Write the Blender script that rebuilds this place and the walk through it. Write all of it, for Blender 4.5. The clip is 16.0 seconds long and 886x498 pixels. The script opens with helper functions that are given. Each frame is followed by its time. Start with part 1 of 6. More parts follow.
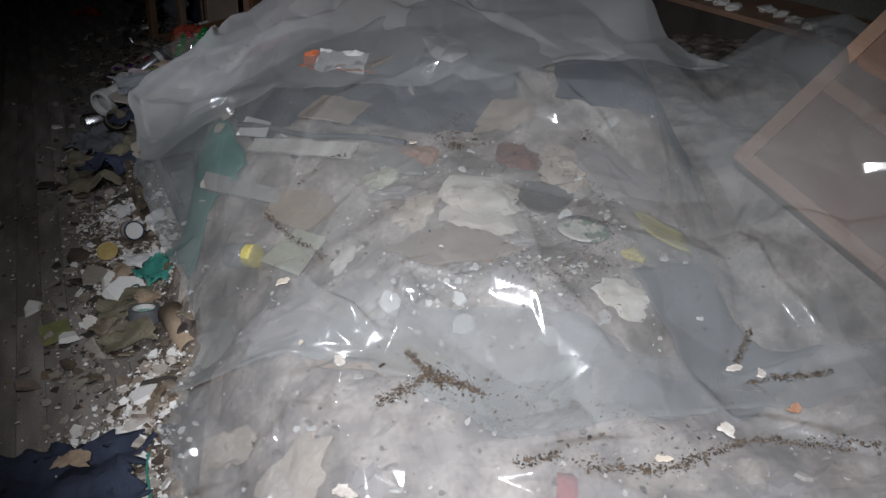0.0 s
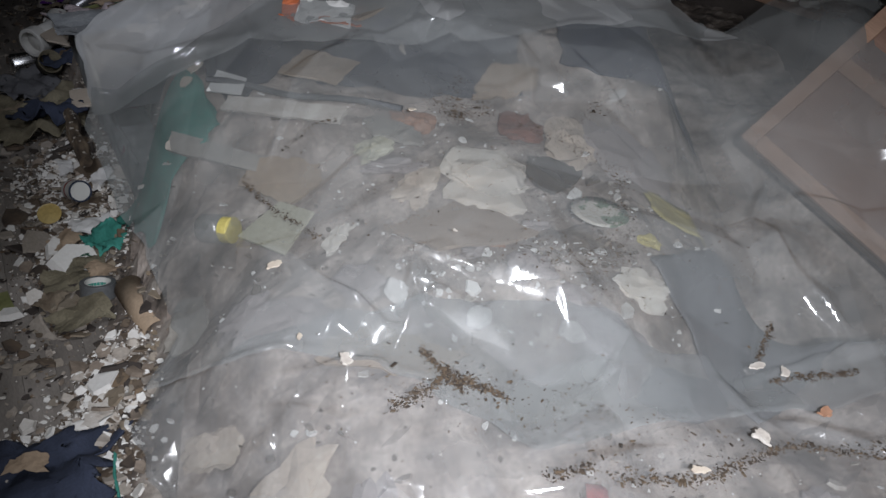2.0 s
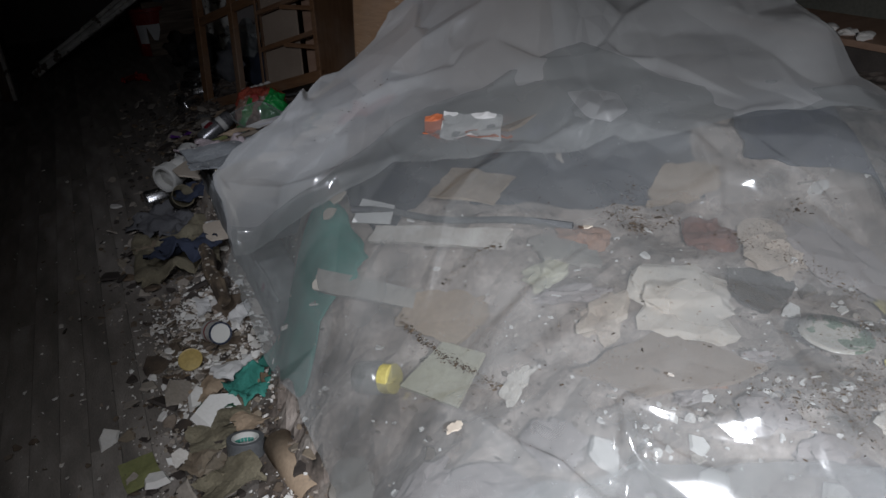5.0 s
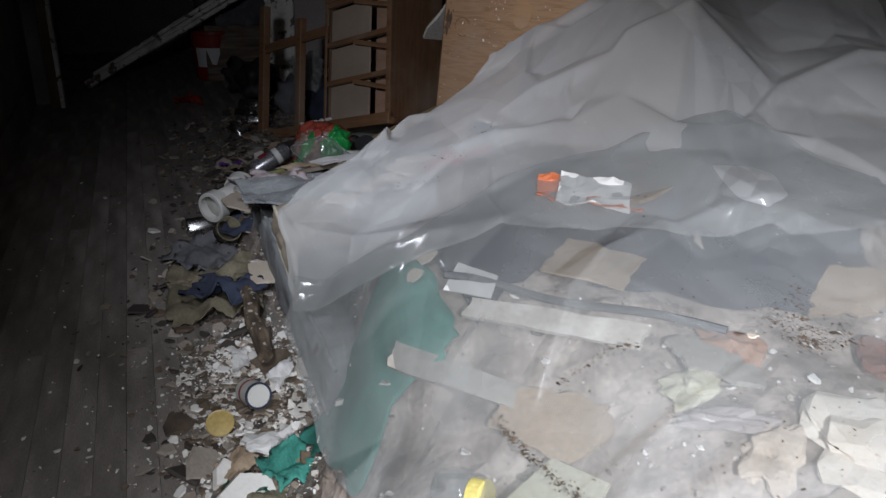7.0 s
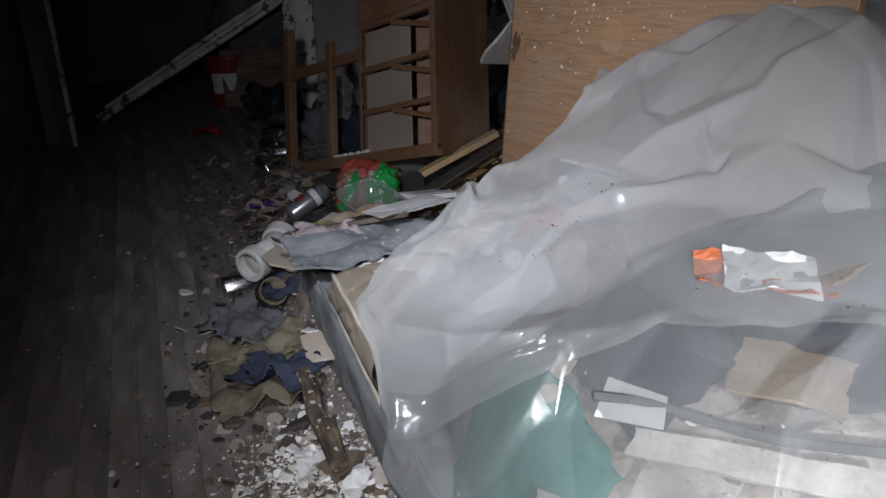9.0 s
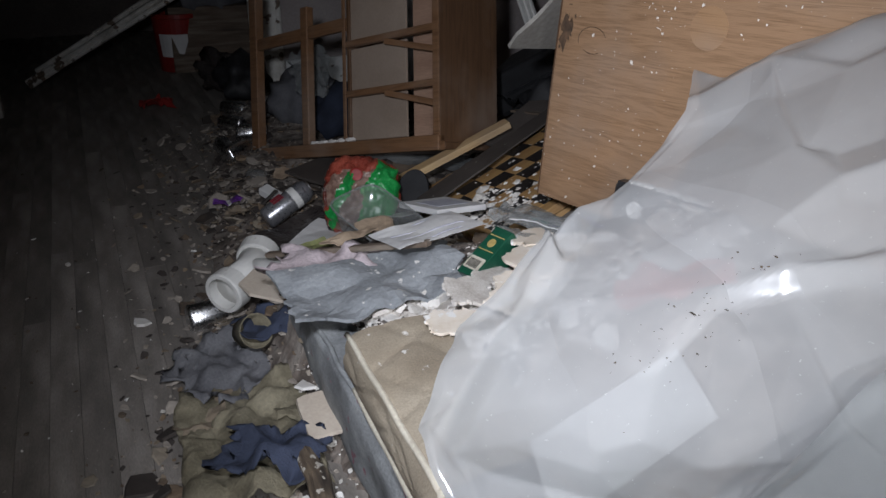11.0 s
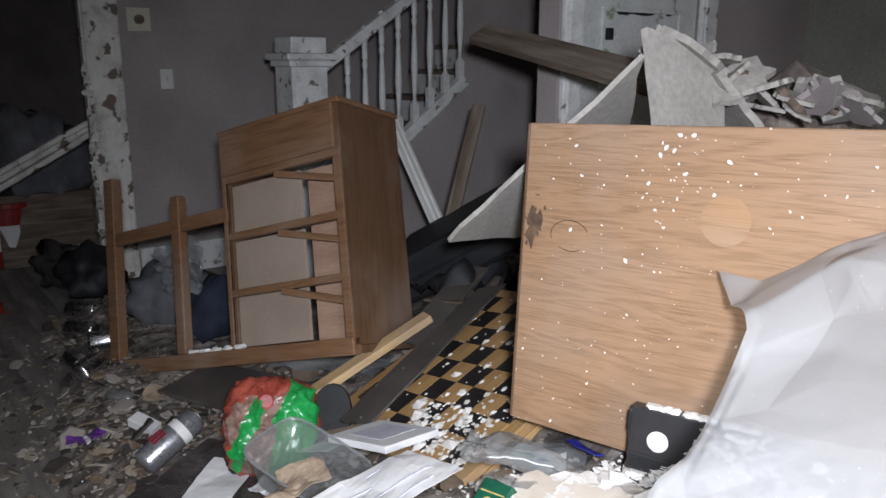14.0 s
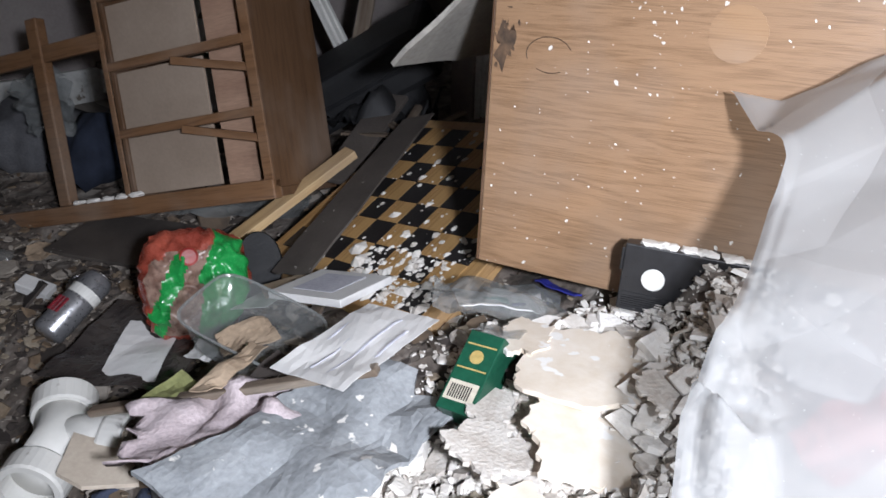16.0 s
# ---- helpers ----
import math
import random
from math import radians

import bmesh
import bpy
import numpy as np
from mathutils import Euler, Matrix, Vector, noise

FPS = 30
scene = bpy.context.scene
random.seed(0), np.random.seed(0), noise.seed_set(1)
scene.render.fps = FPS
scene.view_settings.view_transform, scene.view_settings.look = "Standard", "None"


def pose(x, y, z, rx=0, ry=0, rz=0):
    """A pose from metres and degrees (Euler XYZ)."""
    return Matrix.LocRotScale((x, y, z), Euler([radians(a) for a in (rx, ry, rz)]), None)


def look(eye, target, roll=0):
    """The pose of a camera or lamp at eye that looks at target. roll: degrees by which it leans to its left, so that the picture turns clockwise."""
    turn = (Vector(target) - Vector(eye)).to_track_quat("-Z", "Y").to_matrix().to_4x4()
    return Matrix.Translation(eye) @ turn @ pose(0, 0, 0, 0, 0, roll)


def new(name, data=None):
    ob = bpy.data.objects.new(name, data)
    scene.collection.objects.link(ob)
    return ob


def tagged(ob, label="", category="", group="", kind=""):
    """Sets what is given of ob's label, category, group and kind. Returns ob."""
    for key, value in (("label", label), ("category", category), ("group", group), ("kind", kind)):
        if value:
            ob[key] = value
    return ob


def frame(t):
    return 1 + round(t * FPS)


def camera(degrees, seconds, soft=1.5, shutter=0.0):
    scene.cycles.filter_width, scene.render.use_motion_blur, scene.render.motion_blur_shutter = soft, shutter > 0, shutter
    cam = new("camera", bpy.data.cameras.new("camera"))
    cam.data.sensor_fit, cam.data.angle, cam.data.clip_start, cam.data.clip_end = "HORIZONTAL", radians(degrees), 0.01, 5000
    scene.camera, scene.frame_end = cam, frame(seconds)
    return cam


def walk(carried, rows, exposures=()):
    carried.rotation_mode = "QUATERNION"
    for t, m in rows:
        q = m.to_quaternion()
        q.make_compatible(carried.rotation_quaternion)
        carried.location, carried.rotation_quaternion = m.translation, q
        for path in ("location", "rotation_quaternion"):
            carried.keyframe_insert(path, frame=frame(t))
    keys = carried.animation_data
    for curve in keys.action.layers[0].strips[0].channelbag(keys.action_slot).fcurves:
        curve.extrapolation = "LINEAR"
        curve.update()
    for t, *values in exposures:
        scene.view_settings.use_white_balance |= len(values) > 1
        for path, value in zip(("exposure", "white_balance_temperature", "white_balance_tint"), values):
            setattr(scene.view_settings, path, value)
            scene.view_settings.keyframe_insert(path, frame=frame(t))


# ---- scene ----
from mathutils.geometry import delaunay_2d_cdt
# the plan below is drawn in units of UNIT metres, and brought to size at the end
UNIT = 0.82
cam = camera(59.2, 16.0, shutter=0.2)
PATH = [
    (0, (0.644, -3.249, 1.539), (0.724, -1.512, 0.55), -1.6),
    (0.5, (0.637, -3.258, 1.541), (0.696, -1.532, 0.533), -3.5),
    (1, (0.666, -3.273, 1.532), (0.78, -1.577, 0.478), -2.1),
    (1.5, (0.585, -3.16, 1.512), (0.827, -1.484, 0.447), 3.0),
    (2, (0.452, -3.02, 1.502), (0.716, -1.364, 0.411), 3.2),
    (2.5, (0.427, -2.999, 1.497), (0.73, -1.366, 0.382), 0.4),
    (3, (0.466, -3.0, 1.491), (0.728, -1.295, 0.48), -1.2),
    (3.5, (0.406, -2.907, 1.477), (0.756, -1.215, 0.47), 2.2),
    (4, (0.272, -2.768, 1.478), (0.665, -1.115, 0.422), 1.5),
    (4.5, (0.29, -2.714, 1.482), (0.476, -0.984, 0.494), -3.9),
    (5, (0.301, -2.705, 1.462), (0.313, -0.914, 0.572), -5.1),
    (5.2, (0.302, -2.678, 1.459), (0.318, -0.88, 0.584), -4.6),
    (7.3, (0.002, -2.205, 1.342), (0.0, -0.352, 0.59), 2.6),
    (7.5, (-0.07, -2.101, 1.365), (0.037, -0.28, 0.543), 2.9),
    (8, (-0.188, -1.979, 1.398), (0.005, -0.169, 0.569), 0.2),
    (8.5, (-0.147, -1.941, 1.389), (-0.04, -0.115, 0.579), -1.6),
    (9, (-0.151, -1.888, 1.376), (-0.209, -0.034, 0.628), -1.5),
    (9.5, (-0.243, -1.745, 1.36), (-0.257, 0.074, 0.527), 0.7),
    (9.7, (-0.319, -1.663, 1.388), (-0.308, 0.141, 0.526), 0.9),
    (11.8, (-0.492, -1.198, 1.371), (-0.325, 0.623, 0.562), -1.0),
    (12, (-0.53, -1.187, 1.367), (-0.292, 0.642, 0.592), -2.5),
    (12.5, (-0.464, -1.15, 1.341), (-0.106, 0.735, 0.777), -2.6),
    (13, (-0.456, -1.115, 1.378), (-0.121, 0.802, 0.918), -4.0),
    (13.5, (-0.523, -0.946, 1.39), (-0.249, 0.994, 0.992), -0.6),
    (14, (-0.633, -0.762, 1.388), (-0.151, 1.122, 0.919), 0.2),
    (14.5, (-0.632, -0.749, 1.384), (-0.104, 1.117, 0.896), -1.7),
    (15, (-0.623, -0.754, 1.355), (-0.152, 1.11, 0.805), -2.6),
    (15.5, (-0.738, -0.595, 1.314), (-0.128, 1.171, 0.599), 0.6),
    (16, (-0.762, -0.482, 1.326), (-0.013, 1.154, 0.452), 1.3),
]
walk(cam, [(t, look(Vector(eye) * UNIT, Vector(target) * UNIT, roll)) for t, eye, target, roll in PATH],
     [(0, -0.75), (3.0, -0.85), (4.5, -0.85), (5.2, -0.6), (7.4, 0.35), (8.0, 0.4), (9.7, 0.75), (11.8, 1.05), (12.5, 1.1), (13.0, 1.35), (13.5, 1.95), (14.0, 2.15), (15.2, 2.15), (16, 1.95)])

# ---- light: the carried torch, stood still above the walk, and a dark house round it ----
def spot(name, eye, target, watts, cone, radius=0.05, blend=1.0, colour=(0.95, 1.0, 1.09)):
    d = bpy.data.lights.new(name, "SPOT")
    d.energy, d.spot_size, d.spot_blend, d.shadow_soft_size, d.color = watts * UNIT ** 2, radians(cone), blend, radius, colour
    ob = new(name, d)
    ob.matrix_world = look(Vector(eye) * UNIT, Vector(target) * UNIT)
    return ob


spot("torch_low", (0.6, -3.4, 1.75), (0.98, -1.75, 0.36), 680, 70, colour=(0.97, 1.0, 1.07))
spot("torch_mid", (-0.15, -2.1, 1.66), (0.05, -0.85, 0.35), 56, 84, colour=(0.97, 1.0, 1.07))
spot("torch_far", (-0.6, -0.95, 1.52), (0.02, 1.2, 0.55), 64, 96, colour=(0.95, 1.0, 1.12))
world = bpy.data.worlds.new("night")
scene.world = world
world.use_nodes = True
world.node_tree.nodes["Background"].inputs[0].default_value = (0.5, 0.55, 0.65, 1)
world.node_tree.nodes["Background"].inputs[1].default_value = 0.004


# ---- materials ----
def material(name, colours, rough=0.8, metal=0.0, scale=8.0, fine=90.0, bump=0.3, island=0.0, spec=0.5, stretch=(1, 1, 1), detail=6.0, grain=0.35, spots=None, spot_scale=30.0, spot_size=0.62, obrand=0.0):
    """Colours mixed by a coarse noise and broken by a fine one; spots: a second colour in flecks."""
    m = bpy.data.materials.new(name)
    m.use_nodes = True
    t = m.node_tree
    n, l = t.nodes, t.links
    p = n["Principled BSDF"]
    p.inputs["Metallic"].default_value = metal
    p.inputs["Specular IOR Level"].default_value = spec
    co = n.new("ShaderNodeTexCoord")
    mp = n.new("ShaderNodeMapping")
    mp.inputs["Scale"].default_value = stretch
    l.new(co.outputs["Object"], mp.inputs["Vector"])
    big, small = n.new("ShaderNodeTexNoise"), n.new("ShaderNodeTexNoise")
    for q, s, d in ((big, scale, detail), (small, fine, 4.0)):
        q.inputs["Scale"].default_value, q.inputs["Detail"].default_value = s, d
        l.new(mp.outputs["Vector"], q.inputs["Vector"])
    ramp = n.new("ShaderNodeValToRGB")
    e = ramp.color_ramp.elements
    e[0].position, e[1].position = 0.3, 0.7
    e[0].color, e[1].color = (*colours[0], 1), (*colours[-1], 1)
    for k, c in enumerate(colours[1:-1]):
        e.new(0.3 + 0.4 * (k + 1) / (len(colours) - 1)).color = (*c, 1)
    fac = big.outputs["Fac"]
    if island or obrand:
        src = n.new("ShaderNodeNewGeometry").outputs["Random Per Island"] if island else n.new("ShaderNodeObjectInfo").outputs["Random"]
        mix = n.new("ShaderNodeMix")
        mix.inputs[0].default_value = island or obrand
        l.new(fac, mix.inputs[2])
        l.new(src, mix.inputs[3])
        fac = mix.outputs[0]
    l.new(fac, ramp.inputs["Fac"])
    dark = n.new("ShaderNodeMix")
    dark.data_type, dark.blend_type = "RGBA", "OVERLAY"
    dark.inputs[0].default_value = grain
    l.new(ramp.outputs["Color"], dark.inputs[6])
    l.new(small.outputs["Fac"], dark.inputs[7])
    colour = dark.outputs[2]
    if spots:
        v = n.new("ShaderNodeTexNoise")
        v.inputs["Scale"].default_value, v.inputs["Detail"].default_value = spot_scale, 5
        l.new(co.outputs["Object"], v.inputs["Vector"])
        st = n.new("ShaderNodeMapRange")
        st.inputs[1].default_value, st.inputs[2].default_value = spot_size, spot_size + 0.03
        l.new(v.outputs["Fac"], st.inputs[0])
        mx = n.new("ShaderNodeMix")
        mx.data_type = "RGBA"
        l.new(st.outputs[0], mx.inputs[0])
        l.new(colour, mx.inputs[6])
        mx.inputs[7].default_value = (*spots, 1)
        colour = mx.outputs[2]
    l.new(colour, p.inputs["Base Color"])
    rr = n.new("ShaderNodeMapRange")
    rr.inputs[3].default_value, rr.inputs[4].default_value = max(0.03, rough - 0.12), min(1, rough + 0.12)
    l.new(small.outputs["Fac"], rr.inputs[0])
    l.new(rr.outputs[0], p.inputs["Roughness"])
    if bump:
        b = n.new("ShaderNodeBump")
        b.inputs["Strength"].default_value, b.inputs["Distance"].default_value = bump, 0.004
        l.new(small.outputs["Fac"], b.inputs["Height"])
        l.new(b.outputs["Normal"], p.inputs["Normal"])
    return m


def wood_material(name, light, dark, rough=0.5, scale=1.0, axis="X", flecks=True, worn=0.0):
    """Oak-like grain along one axis, with drips of white paint and dust."""
    m = bpy.data.materials.new(name)
    m.use_nodes = True
    n, l = m.node_tree.nodes, m.node_tree.links
    p = n["Principled BSDF"]
    co, mp = n.new("ShaderNodeTexCoord"), n.new("ShaderNodeMapping")
    mp.inputs["Scale"].default_value = tuple(scale * (0.35 if a == axis else 5.0) for a in "XYZ")
    l.new(co.outputs["Object"], mp.inputs["Vector"])
    w = n.new("ShaderNodeTexNoise")
    w.inputs["Scale"].default_value, w.inputs["Detail"].default_value, w.inputs["Distortion"].default_value = 1.6, 3, 0.5
    l.new(mp.outputs["Vector"], w.inputs["Vector"])
    bands = n.new("ShaderNodeMath")
    bands.operation = "PINGPONG"
    mul = n.new("ShaderNodeMath")
    mul.operation = "MULTIPLY"
    mul.inputs[1].default_value = 16.0
    l.new(w.outputs["Fac"], mul.inputs[0])
    l.new(mul.outputs[0], bands.inputs[0])
    bands.inputs[1].default_value = 1.0
    fine = n.new("ShaderNodeTexNoise")
    mp2 = n.new("ShaderNodeMapping")
    mp2.inputs["Scale"].default_value = tuple(scale * (6 if a == axis else 260.0) for a in "XYZ")
    l.new(co.outputs["Object"], mp2.inputs["Vector"])
    l.new(mp2.outputs["Vector"], fine.inputs["Vector"])
    fine.inputs["Scale"].default_value = 1.0
    add = n.new("ShaderNodeMix")
    add.inputs[0].default_value = 0.78
    l.new(bands.outputs[0], add.inputs[2])
    l.new(fine.outputs["Fac"], add.inputs[3])
    ramp = n.new("ShaderNodeValToRGB")
    e = ramp.color_ramp.elements
    e[0].position, e[1].position = 0.25, 0.56
    e[0].color, e[1].color = (*dark, 1), (*light, 1)
    l.new(add.outputs[0], ramp.inputs["Fac"])
    colour = ramp.outputs["Color"]
    stain = n.new("ShaderNodeTexNoise")
    stain.inputs["Scale"].default_value, stain.inputs["Detail"].default_value = 3.0, 5
    l.new(co.outputs["Object"], stain.inputs["Vector"])
    ms = n.new("ShaderNodeMapRange")
    ms.inputs[1].default_value, ms.inputs[2].default_value, ms.inputs[4].default_value = 0.45, 0.8, 0.6
    l.new(stain.outputs["Fac"], ms.inputs[0])
    mx = n.new("ShaderNodeMix")
    mx.data_type = "RGBA"
    l.new(ms.outputs[0], mx.inputs[0])
    l.new(colour, mx.inputs[6])
    mx.inputs[7].default_value = (0.30, 0.24, 0.195, 1)
    colour = mx.outputs[2]
    if flecks:
        for sc, size, col in ((70, 0.715, (0.82, 0.8, 0.76)), (14, 0.75, (0.75, 0.72, 0.68))):
            v = n.new("ShaderNodeTexNoise")
            v.inputs["Scale"].default_value, v.inputs["Detail"].default_value = sc, 3
            l.new(co.outputs["Object"], v.inputs["Vector"])
            st = n.new("ShaderNodeMapRange")
            st.inputs[1].default_value, st.inputs[2].default_value = size, size + 0.02
            l.new(v.outputs["Fac"], st.inputs[0])
            mf = n.new("ShaderNodeMix")
            mf.data_type = "RGBA"
            l.new(st.outputs[0], mf.inputs[0])
            l.new(colour, mf.inputs[6])
            mf.inputs[7].default_value = (*col, 1)
            colour = mf.outputs[2]
    l.new(colour, p.inputs["Base Color"])
    p.inputs["Roughness"].default_value = rough
    b = n.new("ShaderNodeBump")
    b.inputs["Strength"].default_value, b.inputs["Distance"].default_value = 0.25, 0.002
    l.new(fine.outputs["Fac"], b.inputs["Height"])
    l.new(b.outputs["Normal"], p.inputs["Normal"])
    return m


def film_material(name, milk=0.42, tint=(0.62, 0.64, 0.64), rough=0.13, wrinkle=0.075):
    """Thin polythene: see-through, milky and dusty, with a glossy skin that is finely crinkled."""
    m = bpy.data.materials.new(name)
    m.use_nodes = True
    n, l = m.node_tree.nodes, m.node_tree.links
    n.remove(n["Principled BSDF"])
    co = n.new("ShaderNodeTexCoord")
    warp = n.new("ShaderNodeTexNoise")
    warp.inputs["Scale"].default_value, warp.inputs["Detail"].default_value = 1.7, 1.0
    l.new(co.outputs["Object"], warp.inputs["Vector"])
    bent = n.new("ShaderNodeMix")
    bent.data_type = "RGBA"
    bent.inputs[0].default_value = 0.25
    l.new(co.outputs["Object"], bent.inputs[6])
    l.new(warp.outputs["Color"], bent.inputs[7])
    height = None
    for sc, tall, turn, stretch, lo in ((2.1, 1.0, 0.6, (1, 0.45, 0.8), 0.3), (4.3, 0.5, 2.1, (0.4, 1, 1), 0.45), (11.0, 0.22, 1.2, (1, 0.6, 1), 0.5)):
        mp = n.new("ShaderNodeMapping")
        mp.inputs["Rotation"].default_value, mp.inputs["Scale"].default_value = (0, 0, turn), stretch
        l.new(bent.outputs[2], mp.inputs["Vector"])
        vo = n.new("ShaderNodeTexVoronoi")
        vo.feature = "DISTANCE_TO_EDGE"
        vo.inputs["Scale"].default_value = sc
        l.new(mp.outputs["Vector"], vo.inputs["Vector"])
        some = n.new("ShaderNodeTexNoise")
        some.inputs["Scale"].default_value = 1.9
        l.new(mp.outputs["Vector"], some.inputs["Vector"])
        keep = n.new("ShaderNodeMapRange")
        keep.inputs[1].default_value, keep.inputs[2].default_value, keep.inputs[4].default_value = lo, lo + 0.22, tall
        l.new(some.outputs["Fac"], keep.inputs[0])
        mul = n.new("ShaderNodeMath")
        mul.operation = "MULTIPLY"
        l.new(vo.outputs["Distance"], mul.inputs[0])
        l.new(keep.outputs[0], mul.inputs[1])
        if height is None:
            height = mul.outputs[0]
        else:
            both = n.new("ShaderNodeMath")
            l.new(height, both.inputs[0])
            l.new(mul.outputs[0], both.inputs[1])
            height = both.outputs[0]
    b = n.new("ShaderNodeBump")
    b.inputs["Strength"].default_value, b.inputs["Distance"].default_value = 1.0, wrinkle
    l.new(height, b.inputs["Height"])
    dust = n.new("ShaderNodeTexNoise")
    dust.inputs["Scale"].default_value, dust.inputs["Detail"].default_value = 3.5, 9.0
    l.new(co.outputs["Object"], dust.inputs["Vector"])
    fac = n.new("ShaderNodeMapRange")
    fac.inputs[1].default_value, fac.inputs[2].default_value = 0.3, 0.75
    fac.inputs[3].default_value, fac.inputs[4].default_value = milk - 0.05, milk + 0.1
    l.new(dust.outputs["Fac"], fac.inputs[0])
    specks = n.new("ShaderNodeTexNoise")
    specks.inputs["Scale"].default_value, specks.inputs["Detail"].default_value = 130.0, 3.0
    l.new(co.outputs["Object"], specks.inputs["Vector"])
    speck = n.new("ShaderNodeMapRange")
    speck.inputs[1].default_value, speck.inputs[2].default_value, speck.inputs[4].default_value = 0.7, 0.78, 0.35
    l.new(specks.outputs["Fac"], speck.inputs[0])
    cloud = n.new("ShaderNodeMath")
    cloud.use_clamp = True
    l.new(fac.outputs[0], cloud.inputs[0])
    l.new(speck.outputs[0], cloud.inputs[1])
    clear, diff, trl, gloss = (n.new("ShaderNodeBsdf" + k) for k in ("Transparent", "Diffuse", "Translucent", "Glossy"))
    clear.inputs[0].default_value = (0.94, 0.95, 0.95, 1)
    for q in (diff, trl):
        q.inputs["Color"].default_value = (*tint, 1)
    gloss.inputs["Roughness"].default_value = rough
    for q in (gloss, diff):
        l.new(b.outputs["Normal"], q.inputs["Normal"])
    body = n.new("ShaderNodeMixShader")
    body.inputs[0].default_value = 0.4
    l.new(diff.outputs[0], body.inputs[1])
    l.new(trl.outputs[0], body.inputs[2])
    film = n.new("ShaderNodeMixShader")
    l.new(cloud.outputs[0], film.inputs[0])
    l.new(clear.outputs[0], film.inputs[1])
    l.new(body.outputs[0], film.inputs[2])
    skin = n.new("ShaderNodeMixShader")
    skin.inputs[0].default_value = 0.14
    l.new(film.outputs[0], skin.inputs[1])
    l.new(gloss.outputs[0], skin.inputs[2])
    l.new(skin.outputs[0], n["Material Output"].inputs["Surface"])
    return m


M = {}
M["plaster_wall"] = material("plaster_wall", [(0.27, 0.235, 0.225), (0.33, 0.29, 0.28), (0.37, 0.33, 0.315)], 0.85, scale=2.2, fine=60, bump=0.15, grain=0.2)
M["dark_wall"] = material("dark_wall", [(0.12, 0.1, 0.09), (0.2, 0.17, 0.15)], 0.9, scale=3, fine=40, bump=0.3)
M["green_wall"] = material("green_wall", [(0.2, 0.2, 0.17), (0.27, 0.26, 0.22)], 0.9, scale=2.5, fine=50, bump=0.2)
M["ceiling"] = material("ceiling", [(0.4, 0.38, 0.35), (0.55, 0.52, 0.48)], 0.9, scale=2)
M["board"] = material("board", [(0.12, 0.107, 0.096), (0.22, 0.197, 0.176), (0.36, 0.325, 0.295)], 0.7, scale=5, fine=120, bump=0.5, stretch=(2, 0.5, 1), obrand=0.12, spots=(0.34, 0.32, 0.29), spot_scale=48, spot_size=0.7)
M["subfloor"] = material("subfloor", [(0.02, 0.018, 0.016), (0.05, 0.045, 0.04)], 0.9)
M["dusty"] = material("dusty", [(0.12, 0.096, 0.08), (0.33, 0.275, 0.24), (0.56, 0.49, 0.44)], 0.92, scale=9, fine=70, bump=0.8, grain=0.5)
M["rubble"] = material("rubble", [(0.045, 0.038, 0.032), (0.16, 0.13, 0.11), (0.3, 0.27, 0.24)], 0.9, scale=11, fine=70, bump=0.8, grain=0.6)
M["plaster"] = material("plaster", [(0.52, 0.47, 0.42), (0.72, 0.68, 0.63), (0.82, 0.79, 0.75)], 0.92, scale=14, fine=120, bump=0.6, island=0.35, obrand=0.0)
M["plaster_pink"] = material("plaster_pink", [(0.52, 0.43, 0.35), (0.68, 0.6, 0.51), (0.8, 0.75, 0.68)], 0.92, scale=10, fine=110, bump=0.6, obrand=0.5)
M["plaster_cream"] = material("plaster_cream", [(0.66, 0.57, 0.47), (0.75, 0.67, 0.57), (0.8, 0.73, 0.65)], 0.92, scale=7, fine=60, bump=0.15, grain=0.2, spots=(0.84, 0.82, 0.79), spot_scale=18, spot_size=0.6)
M["chips"] = material("chips", [(0.12, 0.09, 0.065), (0.33, 0.27, 0.22), (0.62, 0.58, 0.53), (0.8, 0.78, 0.75)], 0.92, scale=20, island=0.85, bump=0.4)
M["litter"] = material("litter", [(0.05, 0.04, 0.035), (0.2, 0.14, 0.09), (0.24, 0.2, 0.15), (0.33, 0.29, 0.25)], 0.85, scale=20, island=0.85, bump=0.4)
M["dirt"] = material("dirt", [(0.035, 0.025, 0.018), (0.1, 0.07, 0.045)], 0.95, scale=30, island=0.6)
M["white_paint"] = material("white_paint", [(0.5, 0.5, 0.48), (0.66, 0.66, 0.64), (0.74, 0.74, 0.72)], 0.6, scale=9, fine=60, bump=0.5, spots=(0.2, 0.17, 0.14), spot_scale=16, spot_size=0.63)
M["peeling"] = material("peeling", [(0.42, 0.4, 0.36), (0.66, 0.64, 0.59), (0.74, 0.72, 0.68)], 0.7, scale=7, fine=50, bump=1.0, spots=(0.16, 0.12, 0.09), spot_scale=11, spot_size=0.58)
M["door_paint"] = material("door_paint", [(0.5, 0.51, 0.49), (0.64, 0.65, 0.63)], 0.6, scale=5, fine=60, bump=0.4, spots=(0.27, 0.31, 0.2), spot_scale=9, spot_size=0.62)
M["oak"] = wood_material("oak", (0.32, 0.195, 0.112), (0.2, 0.115, 0.062), 0.4, scale=2.6, axis="X")
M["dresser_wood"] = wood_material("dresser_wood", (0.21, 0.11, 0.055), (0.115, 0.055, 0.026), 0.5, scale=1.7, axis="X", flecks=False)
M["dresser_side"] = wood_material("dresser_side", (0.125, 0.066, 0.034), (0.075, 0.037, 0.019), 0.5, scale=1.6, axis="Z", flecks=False)
